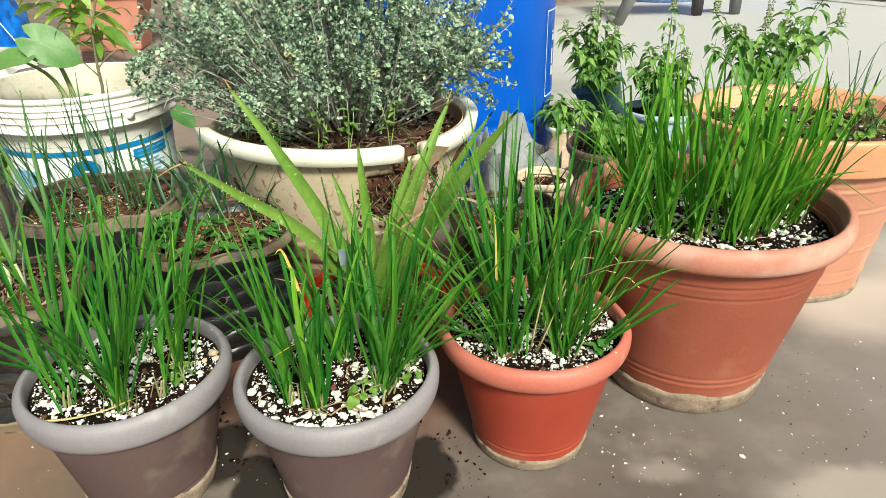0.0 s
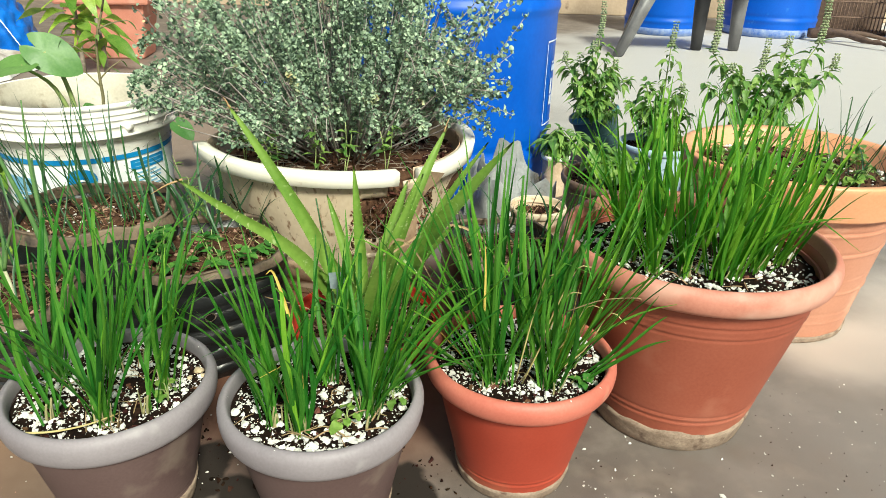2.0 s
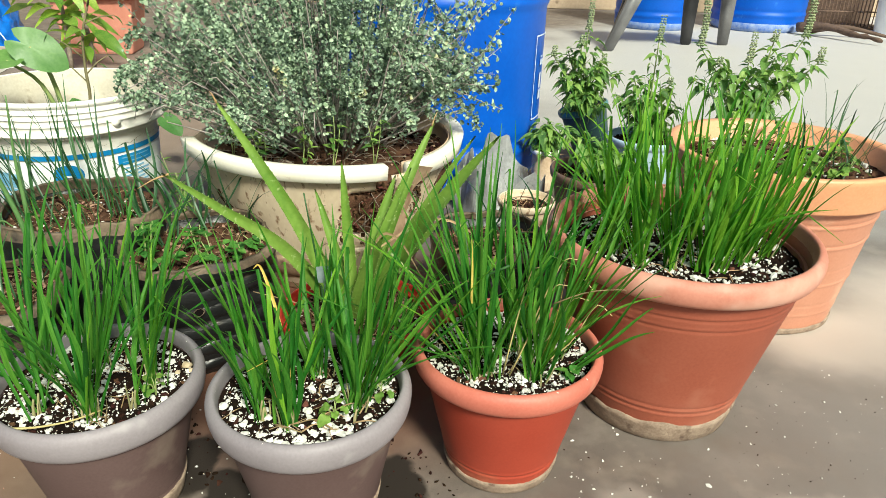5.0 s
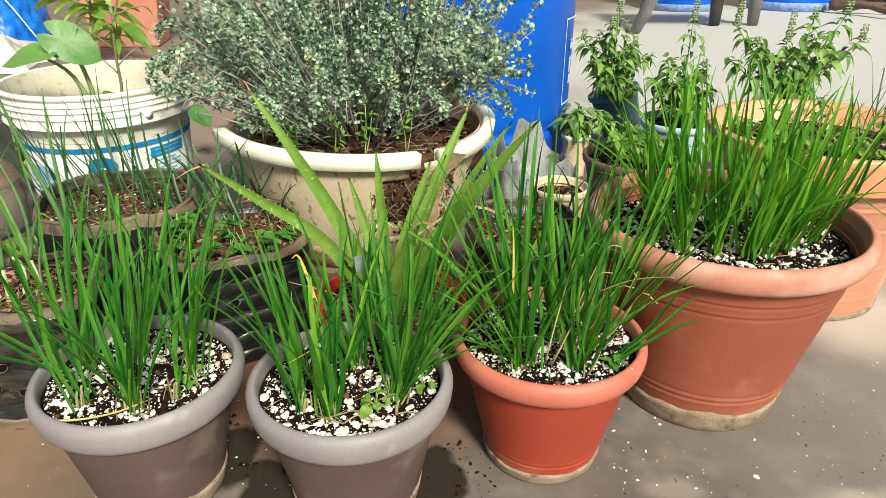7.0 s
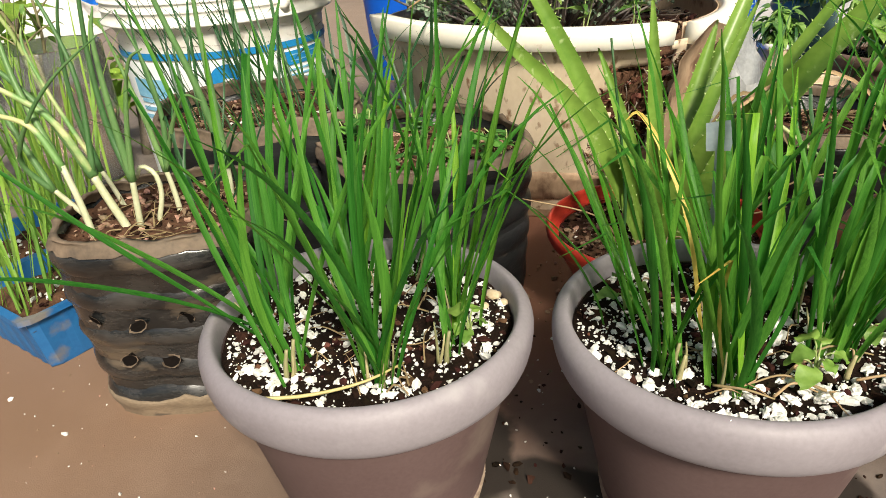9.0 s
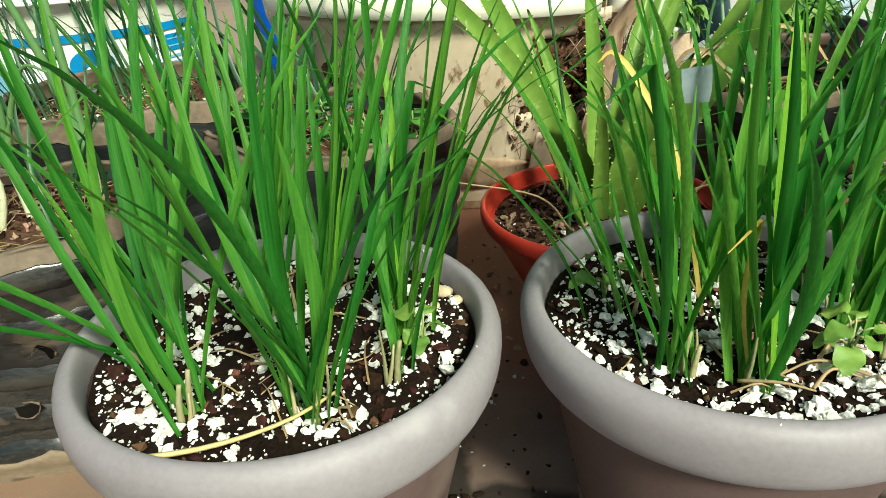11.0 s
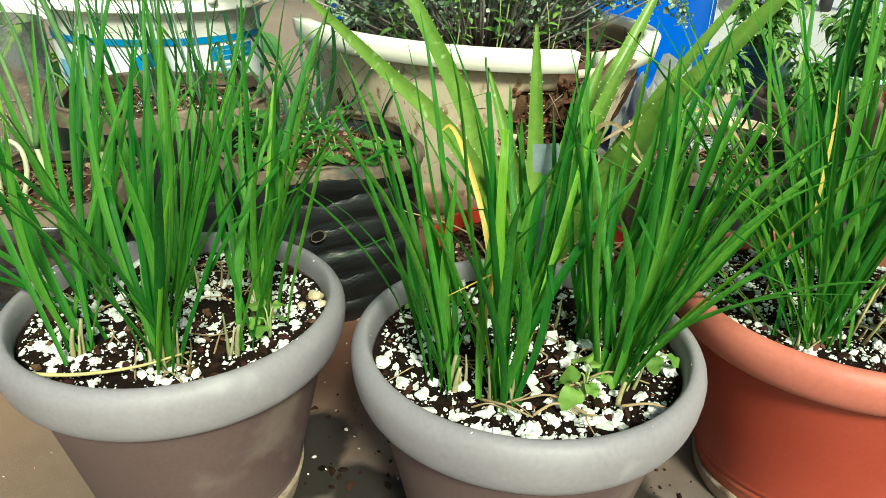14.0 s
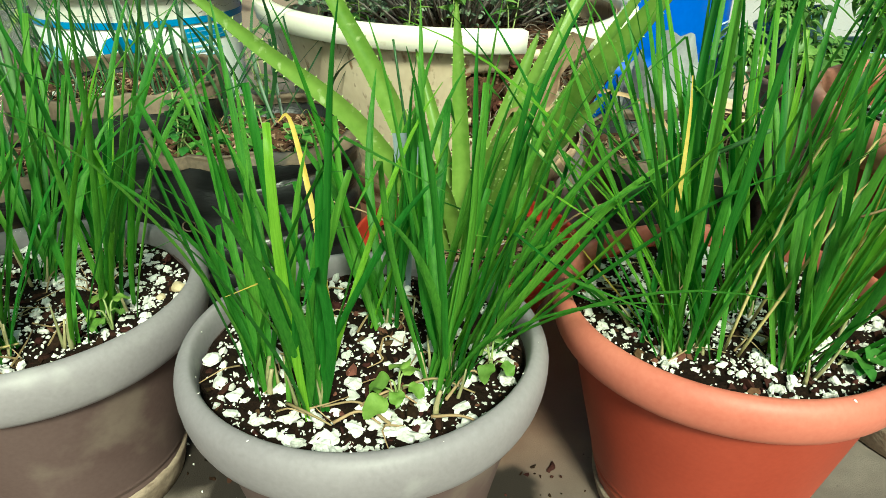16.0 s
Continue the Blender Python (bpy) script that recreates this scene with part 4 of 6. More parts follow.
for x, y, n in ((-0.405, 1.19, 9), (-0.33, 1.20, 8), (-0.26, 1.19, 6), (-0.375, 1.15, 7)):
    chive_clump(x, y, 0.160, n, (0, 6), 20, (0.12, 0.20), 0.02, CHIVES_DARK, "dark green chives behind leafy weeds", "thin_chives", "thin chives in the bag", wide=1.6)
for x, y, n in ((0.10, 1.13, 6), (0.20, 1.14, 7), (0.15, 1.20, 7)):
    chive_clump(x, y, 0.160, n, (2, 4), 24, (0.08, 0.17), 0.03, CHIVES_DARK, "sparse green shoots in dry soil", "thin_chives", "thin chives in the bag", wide=1.4)


def leaf_mesh(name, L, W, material, fold=0.3, droop=0.25, n=6, notch=0.0, wave=0.0, tipp=1.0, blunt=0.9):
    """A pointed oval leaf that grows along +x from the origin."""
    b = bmesh.new()
    rows = []
    for i in range(n + 1):
        s = i / n
        w = W * 0.5 * math.sin(math.pi * min(1, s ** 0.75) * tipp) ** blunt if 0 < s < 1 else 0.0006
        x = L * s
        z = -droop * L * s * s
        row = []
        for k in (-1, -0.5, 0, 0.5, 1):
            row.append(b.verts.new((x - notch * abs(k) * L * (1 - s), k * w, z + fold * abs(k) * w + wave * math.sin(s * 9 + k * 2) * abs(k))))
        rows.append(row)
    for a, c in zip(rows, rows[1:]):
        for k in range(4):
            b.faces.new((a[k], a[k + 1], c[k + 1], c[k]))
    for f in b.faces:
        f.smooth = True
    me = bpy.data.meshes.new(name)
    b.to_mesh(me)
    b.free()
    me.materials.append(material)
    return me


WEED_LEAVES = [leaf_mesh("leaf", 0.014 * k, 0.011 * k, WEED, 0.2, 0.2, 4) for k in (0.8, 1.0, 1.3)]
ROUND_LEAVES = [leaf_mesh("leaf", 0.0145 * k, 0.0135 * k, PALE_WEED, 0.12, 0.35, 10, wave=0.0016, blunt=0.5) for k in (0.8, 1.0, 1.2)]
BASIL_LEAVES = [leaf_mesh("leaf", 0.029 * k, 0.0165 * k, BASIL, 0.45, 0.9, 6) for k in (0.7, 1.0, 1.25)]
DRY_LEAVES = [leaf_mesh("leaf", 0.022 * k, 0.011 * k, LEAF_DRY, 0.35, 0.4, 4) for k in (0.8, 1.1)]
LONG_LEAVES = [leaf_mesh("leaf", 0.19 * k, 0.062 * k, LONG_GREEN, 0.3, 0.45, 9, wave=0.004) for k in (0.7, 0.9, 1.1)]
BASIL_SMALL = [leaf_mesh("leaf", 0.020 * k, 0.010 * k, BASIL, 0.35, 0.3, 4) for k in (0.8, 1.1)]


def weed(x, y, z, h, n, rnd, leaves, label, spread=0.02, name="weed", group="weeds"):
    t = thing(name, x, y, z, 0, label, "weed", group)
    for s in range(max(1, n // 7)):
        a = rnd.uniform(0, 6.28)
        tip = Vector((math.cos(a) * spread * rnd.random(), math.sin(a) * spread * rnd.random(), h * rnd.uniform(0.6, 1)))
        part("stem", tube([(0, 0, -0.004), tip * 0.5 + Vector((0.003, 0.002, 0)), tip], 0.0012, 0.0007, 4, 5), TARO_STEM, t)
        for k in range(7):
            f = rnd.uniform(0.35, 1)
            share("leaf", rnd.choice(leaves), t, Matrix.Translation(tip * f) @ pose(0, 0, 0, 0, 0, rnd.uniform(0, 360)) @ pose(0, 0, 0, rnd.uniform(-20, 20), rnd.uniform(-25, 15), 0))
    return t


for x, y, h, n in ((-0.375, 1.06, 0.075, 28), (-0.345, 1.045, 0.05, 21), (-0.27, 1.05, 0.06, 21), (-0.24, 1.08, 0.05, 21), (-0.31, 1.10, 0.06, 21), (-0.22, 1.12, 0.04, 14), (-0.39, 1.11, 0.07, 21)):
    weed(x, y, 0.160, h, n, rnd, WEED_LEAVES, "small leafy green weed growing in the bag", 0.03)


def rosette(x, y, z, n, spread, size, label):
    """A low weed: round leaves on short stalks, spread about one spot and facing up."""
    t = thing("weed", x, y, z, 0, label, "weed", "weeds")
    for k in range(n):
        az = 360 * k / n + rnd.uniform(-25, 25)
        d = Vector((math.cos(radians(az)), math.sin(radians(az)), 0)) * spread * rnd.uniform(0.4, 1)
        top = d + Vector((0, 0, rnd.uniform(0.008, 0.022)))
        part("stalk", tube([(0, 0, -0.003), d * 0.4 + Vector((0, 0, top.z * 0.8)), top], 0.0008, 0.0005, 5, 5), TARO_STEM, t)
        share("leaf", ROUND_LEAVES[k % 3], t, Matrix.Translation(top) @ pose(0, 0, 0, 0, 0, az + rnd.uniform(-20, 20)) @ pose(0, 0, 0, rnd.uniform(-18, 18), rnd.uniform(-12, 22), 0) @ Matrix.Scale(size, 4))
    return t


rosette(-0.241, 0.750, 0.161, 5, 0.007, 0.72, "little round-leaved weed on perlite soil")
rosette(-0.040, 0.712, 0.164, 7, 0.009, 0.85, "round-leaved pale green weed on perlite soil")
rosette(0.006, 0.752, 0.164, 5, 0.009, 0.8, "little round-leaved weed beside the chives")
rosette(-0.135, 0.79, 0.160, 4, 0.010, 0.9, "little round-leaved weed on perlite soil")
for x, y, h, n in ((0.22, 0.80, 0.012, 7),):
    weed(x, y, 0.163, h, n, rnd, WEED_LEAVES, "tiny pale weed on perlite soil", 0.012)

# straw stubs, the long yellow leaf and dead roots on the soil


def litter(pts, r, material, name, label, category="dry leaf"):
    ob = link(name, tube(pts, r, r * 0.5, 10, 6), material)
    tagged(ob, label, category)
    return ob


litter([(-0.372, 0.683, 0.166), (-0.335, 0.684, 0.168), (-0.302, 0.694, 0.170), (-0.280, 0.716, 0.168)], 0.0014, ONION_STRAW, "fallen_leaf", "long straw-yellow fallen leaf lying on perlite")
for (x, y, dx, dy) in ((-0.06, 0.706, 0.03, 0.008), (-0.04, 0.695, -0.04, 0.006), (-0.02, 0.705, 0.035, -0.004), (-0.05, 0.715, 0.05, 0.014), (-0.1, 0.70, 0.03, -0.012), (-0.015, 0.72, 0.02, 0.02), (-0.07, 0.69, 0.025, 0.004)):
    litter([(x, y, 0.164), (x + dx * 0.5, y + dy + 0.003, 0.168), (x + dx, y + dy, 0.164)], 0.001, STRAW, "dead_root", "dead straw-coloured root on the soil")
for x, y, zz, k in ((-0.350, 0.716, 0.16, 1.0), (-0.354, 0.712, 0.16, 0.8), (-0.119, 0.717, 0.158, 0.9), (-0.116, 0.712, 0.158, 0.7), (-0.255, 0.728, 0.16, 0.9), (-0.376, 0.745, 0.16, 0.6), (-0.02, 0.715, 0.158, 0.6), (0.185, 0.80, 0.162, 0.6)):
    st = link("dry_stub", tube([(0, 0, -0.004), (0.001, 0.0, 0.012 * k), (0.003, 0.001, 0.025 * k)], 0.0019, 0.0011, 5, 7), SHEATH)
    st.location = (x, y, zz)
    tagged(st, "cut-back dry brown chive stub in soil", "plant stub", "dry chive stubs")
for x, y, s in ((-0.226, 0.806, 0.0056), (-0.219, 0.797, 0.0036), (-0.232, 0.792, 0.0032)):
    b = bmesh.new()
    bmesh.ops.create_icosphere(b, subdivisions=2, radius=s)
    for v in b.verts:
        v.co *= 1 + 0.55 * noise.noise(v.co * 190 + Vector((x * 90, 0, 0)))
        v.co.z *= 0.7
    st = link("pebble", b, PEBBLE_TAN)
    st.location = (x, y, 0.160 + s * 0.3)
    tagged(st, "cream-coloured rounded pebble on perlite soil", "pebble", "cream pebbles")
litter([(0.19, 0.80, 0.255), (0.225, 0.78, 0.283), (0.258, 0.763, 0.296), (0.262, 0.764, 0.291)], 0.0008, STRAW, "dry_stalk", "thin dry leaf tip reaching across to the large pot", "dry stalk")
for (px, py, pz), (qx, qy, qz) in (((0.215, 0.80, 0.262), (0.231, 0.79, 0.268)), ((0.228, 0.825, 0.275), (0.240, 0.815, 0.268)), ((0.190, 0.785, 0.285), (0.203, 0.778, 0.292)), ((0.245, 0.81, 0.250), (0.262, 0.80, 0.243)), ((0.165, 0.79, 0.300), (0.172, 0.780, 0.312)), ((0.205, 0.82, 0.300), (0.219, 0.815, 0.305))):
    litter([(px - (qx - px) * 3, py + 0.01, 0.163), (px - (qx - px) * 1.2, py + 0.006, pz - 0.05), (px, py, pz), (qx, qy, qz)], 0.0010, ONION_STRAW, "dry_tip", "pale dried chive tip bent over in the pot", "dry leaf")
tag = thing("plant_tag", -0.067, 0.842, 0.155, 0, "faded grey-blue plastic plant tag standing in soil", "plant tag")
part("stake", ribbon([(0, 0, -0.01), (0.001, 0.004, 0.04), (0, 0.0085, 0.098)], 0.004, 6, 0.02, (0, -1, 0), 1.0, 0.8), TAG, tag)
part("head", ribbon([(0, 0.0085, 0.096), (0, 0.0092, 0.106), (-0.001, 0.010, 0.117)], 0.018, 6, 0.02, (0, -1, 0), 1.0, 0.9), TAG, tag)
yl = link("yellow_leaf", ribbon([(-0.092, 0.758, 0.163), (-0.104, 0.774, 0.235), (-0.119, 0.795, 0.274), (-0.131, 0.810, 0.292), (-0.139, 0.812, 0.287)], 0.0034, 14), LEAF_DRY)
tagged(yl, "withered yellow chive leaf bent over", "dry leaf")

# ---- blue seed trays ----


def seed_tray(x, y, turn, lx, ly, h, label):
    t = thing("seed_tray", x, y, 0, turn, label, "seed tray", "blue seed trays")
    b = bmesh.new()
    loops = []
    for z, k, inset in ((0, 0.84, 0), (0.002, 0.86, 0), (h - 0.006, 0.98, 0), (h - 0.006, 1.06, 0), (h, 1.06, 0), (h, 0.97, 0), (h * 0.55, 0.93, 0)):
        pts = []
        per = 20
        for side in range(4):
            for i in range(per):
                u = i / per * 2 - 1
                c = [(u, -1), (1, u), (-u, 1), (-1, -u)][side]
                rib = 0.012 * (1 if (i // 2) % 2 else 0) if h * 0.02 < z < h - 0.004 and k < 0.97 or (k == 0.98) else 0
                cx = max(-0.93, min(0.93, c[0])) if abs(c[1]) == 1 and abs(c[0]) > 0.93 else c[0]
                pts.append((cx * lx / 2 * (k - rib), c[1] * ly / 2 * (k - rib), z))
        loops.append([b.verts.new(p) for p in pts])
    for lo, hi in zip(loops, loops[1:]):
        n = len(lo)
        for i in range(n):
            b.faces.new((lo[i], lo[(i + 1) % n], hi[(i + 1) % n], hi[i]))
    b.faces.new(list(reversed(loops[0])))
    part("tray", b, TRAY, t, smooth=False)
    g = bmesh.new()
    bmesh.ops.create_grid(g, x_segments=24, y_segments=24, size=0.5)
    for v in g.verts:
        v.co = Vector((v.co.x * lx * 0.93, v.co.y * ly * 0.93, h * 0.72 + 0.004 * noise.noise((v.co.x * 9, v.co.y * 9, x * 7))))
    s = part("soil", g, SOIL_RED, t, "brown seedling compost")
    me = crumbs(110, min(lx, ly) * 0.45, h * 0.72, 0.001, 0.0045, rnd, squash=squared(6))
    strewn("perlite", me, PERLITE, s)
    me = crumbs(160, min(lx, ly) * 0.45, h * 0.72, 0.001, 0.0045, rnd, squash=squared(6))
    strewn("humus", me, HUMUS, s)
    return t


TDX, TDY = -0.866, 0.5
for k, (cx, cy) in enumerate(((-0.703, 1.035), (-0.827, 1.107))):
    seed_tray(cx, cy, 150, 0.135, 0.20, 0.072, "blue ribbed plastic seed tray crowded with onion seedlings")
    for i in range(11):
        u, v = rnd.uniform(-0.05, 0.05), rnd.uniform(-0.08, 0.08)
        px, py = cx + TDX * u + 0.5 * v, cy + TDY * u + 0.866 * v
        chive_clump(px, py, 0.052, 4, (-2, 2), 11, (0.15, 0.36), 0.014, CHIVES_PALE, "thin pale green onion seedlings in the tray", "onion_seedlings", "onion seedlings", seed=i, category="seedlings")

# ---- aloe in the red pot ----


def aloe_leaf(ctrl, width, parent, up=(0, -0.6, 0.6), n=16, curl=1.1, dry=False):
    pts = path_points(ctrl, n)
    b = bmesh.new()
    rings, edges = [], []
    for k, p in enumerate(pts):
        s = k / n
        d = (pts[min(k + 1, n)] - pts[max(k - 1, 0)]).normalized()
        side = d.cross(Vector(up)).normalized()
        nor = side.cross(d)
        w = width * 0.40 * (1 - s ** 1.35) ** 0.9 + 0.0008
        th = w * 0.80
        prof = [(-1, curl * 0.32), (-0.55, -0.10), (0, -0.36), (0.55, -0.10), (1, curl * 0.32), (0.62, -0.55), (0, -0.95), (-0.62, -0.55)]
        rings.append([b.verts.new(p + side * (u * w) + nor * (v * th)) for u, v in prof])
        edges.append((p - side * w + nor * (curl * 0.32 * th), p + side * w + nor * (curl * 0.32 * th), side, nor, d, w))
    for lo, hi in zip(rings, rings[1:]):
        for i in range(8):
            j = (i + 1) % 8
            b.faces.new((lo[i], hi[i], hi[j], lo[j]))
    b.faces.new(rings[-1])
    for lo, hi in zip(rings, rings[1:]):          # crisp margins
        for i in (0, 4):
            b.edges.get((lo[i], hi[i])).smooth = False
    leaf = part("leaf", b, LEAF_DRY if dry else ALOE, parent)
    b = bmesh.new()
    total = sum((pts[i + 1] - pts[i]).length for i in range(n))
    count = int(total / 0.0115)
    for q in range(1, count):
        u = (q + rnd.uniform(-0.3, 0.3)) / count * n
        k = min(int(u), n - 1)
        f = u - k
        for sgn in (0, 1):
            e0, e1 = edges[k], edges[k + 1]
            p = e0[sgn].lerp(e1[sgn], f)
            out = e0[2] * (1 if sgn else -1)
            d = e0[4]
            s_ = 0.0016 if e0[5] > 0.005 else 0.0010
            v = [b.verts.new(p - d * s_ * 0.6), b.verts.new(p + d * s_ * 0.6), b.verts.new(p + e0[3] * s_ * 0.5), b.verts.new(p + out * s_ * 1.25 + d * s_ * 0.6 + e0[3] * s_ * 0.2)]
            for tri in ((0, 1, 3), (1, 2, 3), (2, 0, 3)):
                b.faces.new([v[i] for i in tri])
    part("teeth", b, ALOE_TOOTH, leaf, "pale marginal teeth", smooth=False)["kind"] = "stuff"
    return leaf


AX, AY = -0.060, 1.050
aloe = thing("aloe_plant", AX, AY, 0.085, 0, "green aloe with toothed spreading leaves in red pot", "aloe")
for tip, w, bow in (
        ((-0.030, -0.085, 0.150), 0.020, 0.15),
        ((0.085, 0.030, 0.235), 0.022, 0.25),
        ((-0.060, 0.055, 0.190), 0.024, 0.30),
        ((-0.178, -0.003, 0.337), 0.030, 0.35),
        ((-0.196, -0.161, 0.284), 0.026, 0.10),
        ((0.118, 0.112, 0.285), 0.034, 0.30),
        ((0.199, -0.086, 0.317), 0.038, 0.34),
        ((0.172, -0.028, 0.300), 0.020, 0.42),
        ((-0.015, 0.028, 0.244), 0.024, 0.20),
        ((-0.055, -0.060, 0.120), 0.030, 0.2),
        ((0.050, -0.060, 0.165), 0.034, 0.2),
        ((0.130, -0.030, 0.180), 0.034, 0.3),
        ((0.060, 0.070, 0.210), 0.034, 0.3)):
    t_ = Vector(tip)
    out = Vector((t_.x, t_.y, 0))
    aloe_leaf([(t_.x * 0.06, t_.y * 0.06, 0.0), out * 0.40 + Vector((0, 0, t_.z * (0.52 - bow * 0.25))), out * 0.75 + Vector((0, 0, t_.z * (0.80 - bow * 0.06))), t_], w, aloe, (-t_.x * 1.3, -0.9, 0.45))
for (px, py, pz), (qx, qy, qz) in (((-0.190, -0.155, 0.281), (-0.222, -0.172, 0.268)), ((0.113, 0.107, 0.277), (0.121, 0.115, 0.297)), ((-0.174, -0.003, 0.330), (-0.182, -0.003, 0.345))):
    part("dried_tip", tube([(px, py, pz), ((px + qx) / 2, (py + qy) / 2, (pz + qz) / 2 + 0.002), (qx, qy, qz)], 0.0017, 0.0004, 6, 6), DRIED, aloe, "brown dried leaf tip")
for tip, mid in (((0.075, -0.055, 0.155), (0.05, -0.05, 0.165)), ((0.17, -0.02, 0.16), (0.11, -0.02, 0.175))):
    part("withered_tip", ribbon([(0.03, -0.04, 0.13), mid, tip, (tip[0] + 0.03, tip[1] - 0.01, tip[2] - 0.05)], 0.0035, 10), STRAW, aloe, "withered yellow leaf tip")
tagged(litter([(-0.100, 1.01, 0.085), (-0.101, 1.01, 0.16), (-0.12, 1.02, 0.30)], 0.0022, LEAF_DARK, "onion_shoot", "single dark onion shoot in the red pot"), category="onion")
for pts in (((-0.10, 1.0, 0.10), (-0.13, 1.0, 0.135), (-0.20, 1.01, 0.15)), ((-0.06, 1.0, 0.09), (-0.01, 0.99, 0.13), (0.05, 1.0, 0.14)), ((0.0, 1.03, 0.09), (0.06, 1.03, 0.15), (0.12, 1.05, 0.155))):
    litter(pts, 0.0013, STRAW, "dry_stalk", "thin dry bent stalk", "dry stalk")

# ---- white paint bucket with taro ----
BX, BY = -0.652, 1.458
bucket = thing("paint_bucket", BX, BY, 0, 0, "dirty white ribbed paint bucket with blue label, planted", "bucket")
R0, R1, BH = 0.140, 0.170, 0.348


def br(z):
    return R0 + (R1 - 0.012 - R0) * z / BH


prof = [(0.02, 0.0), (R0 - 0.003, 0), (R0, 0.004)] + [(br(z), z) for z in (0.05, 0.10, 0.16, 0.22, 0.275)]
prof += [(R1 - 0.006, 0.286)]
prof += [(R1 + 0.001, 0.287), (R1 + 0.0015, 0.290), (R1 - 0.003, 0.2925)]
for z in (0.306, 0.318, 0.328):
    prof += [(R1 - 0.003, z - 0.0016), (R1 - 0.0008, z - 0.0008), (R1 - 0.0008, z + 0.0010), (R1 - 0.003, z + 0.0018)]
prof += [(R1 - 0.003, 0.338), (R1 + 0.001, 0.340), (R1 + 0.001, BH), (R1 - 0.006, BH), (R1 - 0.008, 0.33), (R0 + 0.004, 0.20)]
part("body", lathe(prof, 80, 0.002), WHITE, bucket)
# Shade inside the bucket is put into this duller, grimy liner.
part("inner_wall", lathe([(R1 - 0.0068, BH - 0.001), (R1 - 0.0110, 0.33), (0.1485, 0.255)], 80, 0.002), BUCKET_INSIDE, bucket, "grimy inner wall toned down for shade")
lab = part("label", lathe([(br(z) + 0.0012, z) for z in (0.05, 0.12, 0.18, 0.239)], 80), LABEL_WHITE, bucket, "white printed wrap with blue marks")
part("label_stripe", lathe([(br(z) + 0.0022, z) for z in (0.2420, 0.2465, 0.2515)], 80), LABEL_BLUE, lab)


def on_bucket(a0, a1, z0, z1, out=0.0026):
    return lathe([(br(z) + out, z) for z in (z0, (z0 + z1) / 2, z1)], 14, 0, a0, a1)


b = bmesh.new()
ring = []
for k in range(28):                           # a wide mark with a flattened lower edge
    u = k * math.pi / 14
    z, a = 0.214 + 0.019 * max(-0.45, math.sin(u)), radians(290) + 0.165 * math.cos(u)
    ring.append(b.verts.new(((br(z) + 0.0028) * math.cos(a), (br(z) + 0.0028) * math.sin(a), z)))
b.faces.new(ring)
part("round_mark", b, LABEL_BLUE, lab)
part("printed_block", on_bucket(322, 352, 0.2165, 0.2365), LABEL_BLUE, lab)
for z in (0.2215, 0.2300):
    part("print_line", on_bucket(325, 349, z, z + 0.0016, 0.0032), LABEL_PALE, lab)
for k in range(11):
    part("print_line", on_bucket(324 + (k % 2), 324 + (24 if k % 3 else 19), 0.208 - k * 0.0075, 0.211 - k * 0.0075), LABEL_PALE, lab)
for k in range(9):
    part("print_line", on_bucket(232, 232 + (20 if k % 2 else 26), 0.180 - k * 0.012, 0.186 - k * 0.012), LABEL_PALE, lab)
part("printed_patch", on_bucket(230, 256, 0.188, 0.215), LABEL_PALE, lab)
part("lug", tube([(br(0.29) * math.cos(radians(322)), br(0.29) * math.sin(radians(322)), 0.304), ((R1 + 0.006) * math.cos(radians(322)), (R1 + 0.006) * math.sin(radians(322)), 0.304)], 0.008, 0.007, 2, 10), WHITE, bucket)
s = part("soil", soil_disc(R1 - 0.016, 0.262, 0.008), SOIL_RED, bucket)
strewn("humus", crumbs(160, R1 - 0.022, 0.262, 0.002, 0.007, rnd), HUMUS, s)


def taro_leaf_mesh(name, L, W):
    """A heart-shaped leaf with two rear lobes; the stalk joins at the origin, the tip lies along +x."""
    b = bmesh.new()
    n, rings = 30, 6
    mid = b.verts.new((0, 0, 0))
    prev = None
    for k in range(1, rings + 1):
        ring = []
        for i in range(n):
            a = 2 * math.pi * i / n - math.pi
            c = abs(a) / math.pi
            r = (1 - 0.42 * math.sin(c * math.pi * 0.5) ** 0.8) * (1 - 0.62 * max(0, (c - 0.86) / 0.14) ** 1.2)
            u = k / rings
            x, y = L * 0.72 * r * math.cos(a) * u, W * 0.62 * r * math.sin(a) * u * 1.15
            ring.append(b.verts.new((x, y, 0.10 * abs(y) + 0.0022 * math.sin(a * 5) * u * u - 0.5 * x * abs(x) / L * 0.5)))
        for i in range(n):
            j = (i + 1) % n
            if prev:
                b.faces.new((prev[i], ring[i], ring[j], prev[j]))
            else:
                b.faces.new((mid, ring[i], ring[j]))
        prev = ring
    for f in b.faces:
        f.smooth = True
    me = bpy.data.meshes.new(name)
    b.to_mesh(me)
    b.free()
    me.materials.append(TARO)
    return me


TARO_LEAF = taro_leaf_mesh("leaf", 0.16, 0.12)


def aimed(p, ahead, up, size):
    """A pose whose x axis points ahead and whose z axis is as near up as can be."""
    x = Vector(ahead).normalized()
    y = Vector(up).cross(x).normalized()
    z = x.cross(y)
    m = Matrix((x, y, z)).transposed().to_4x4()
    return Matrix.Translation(p) @ m @ Matrix.Diagonal((size, size, size, 1))


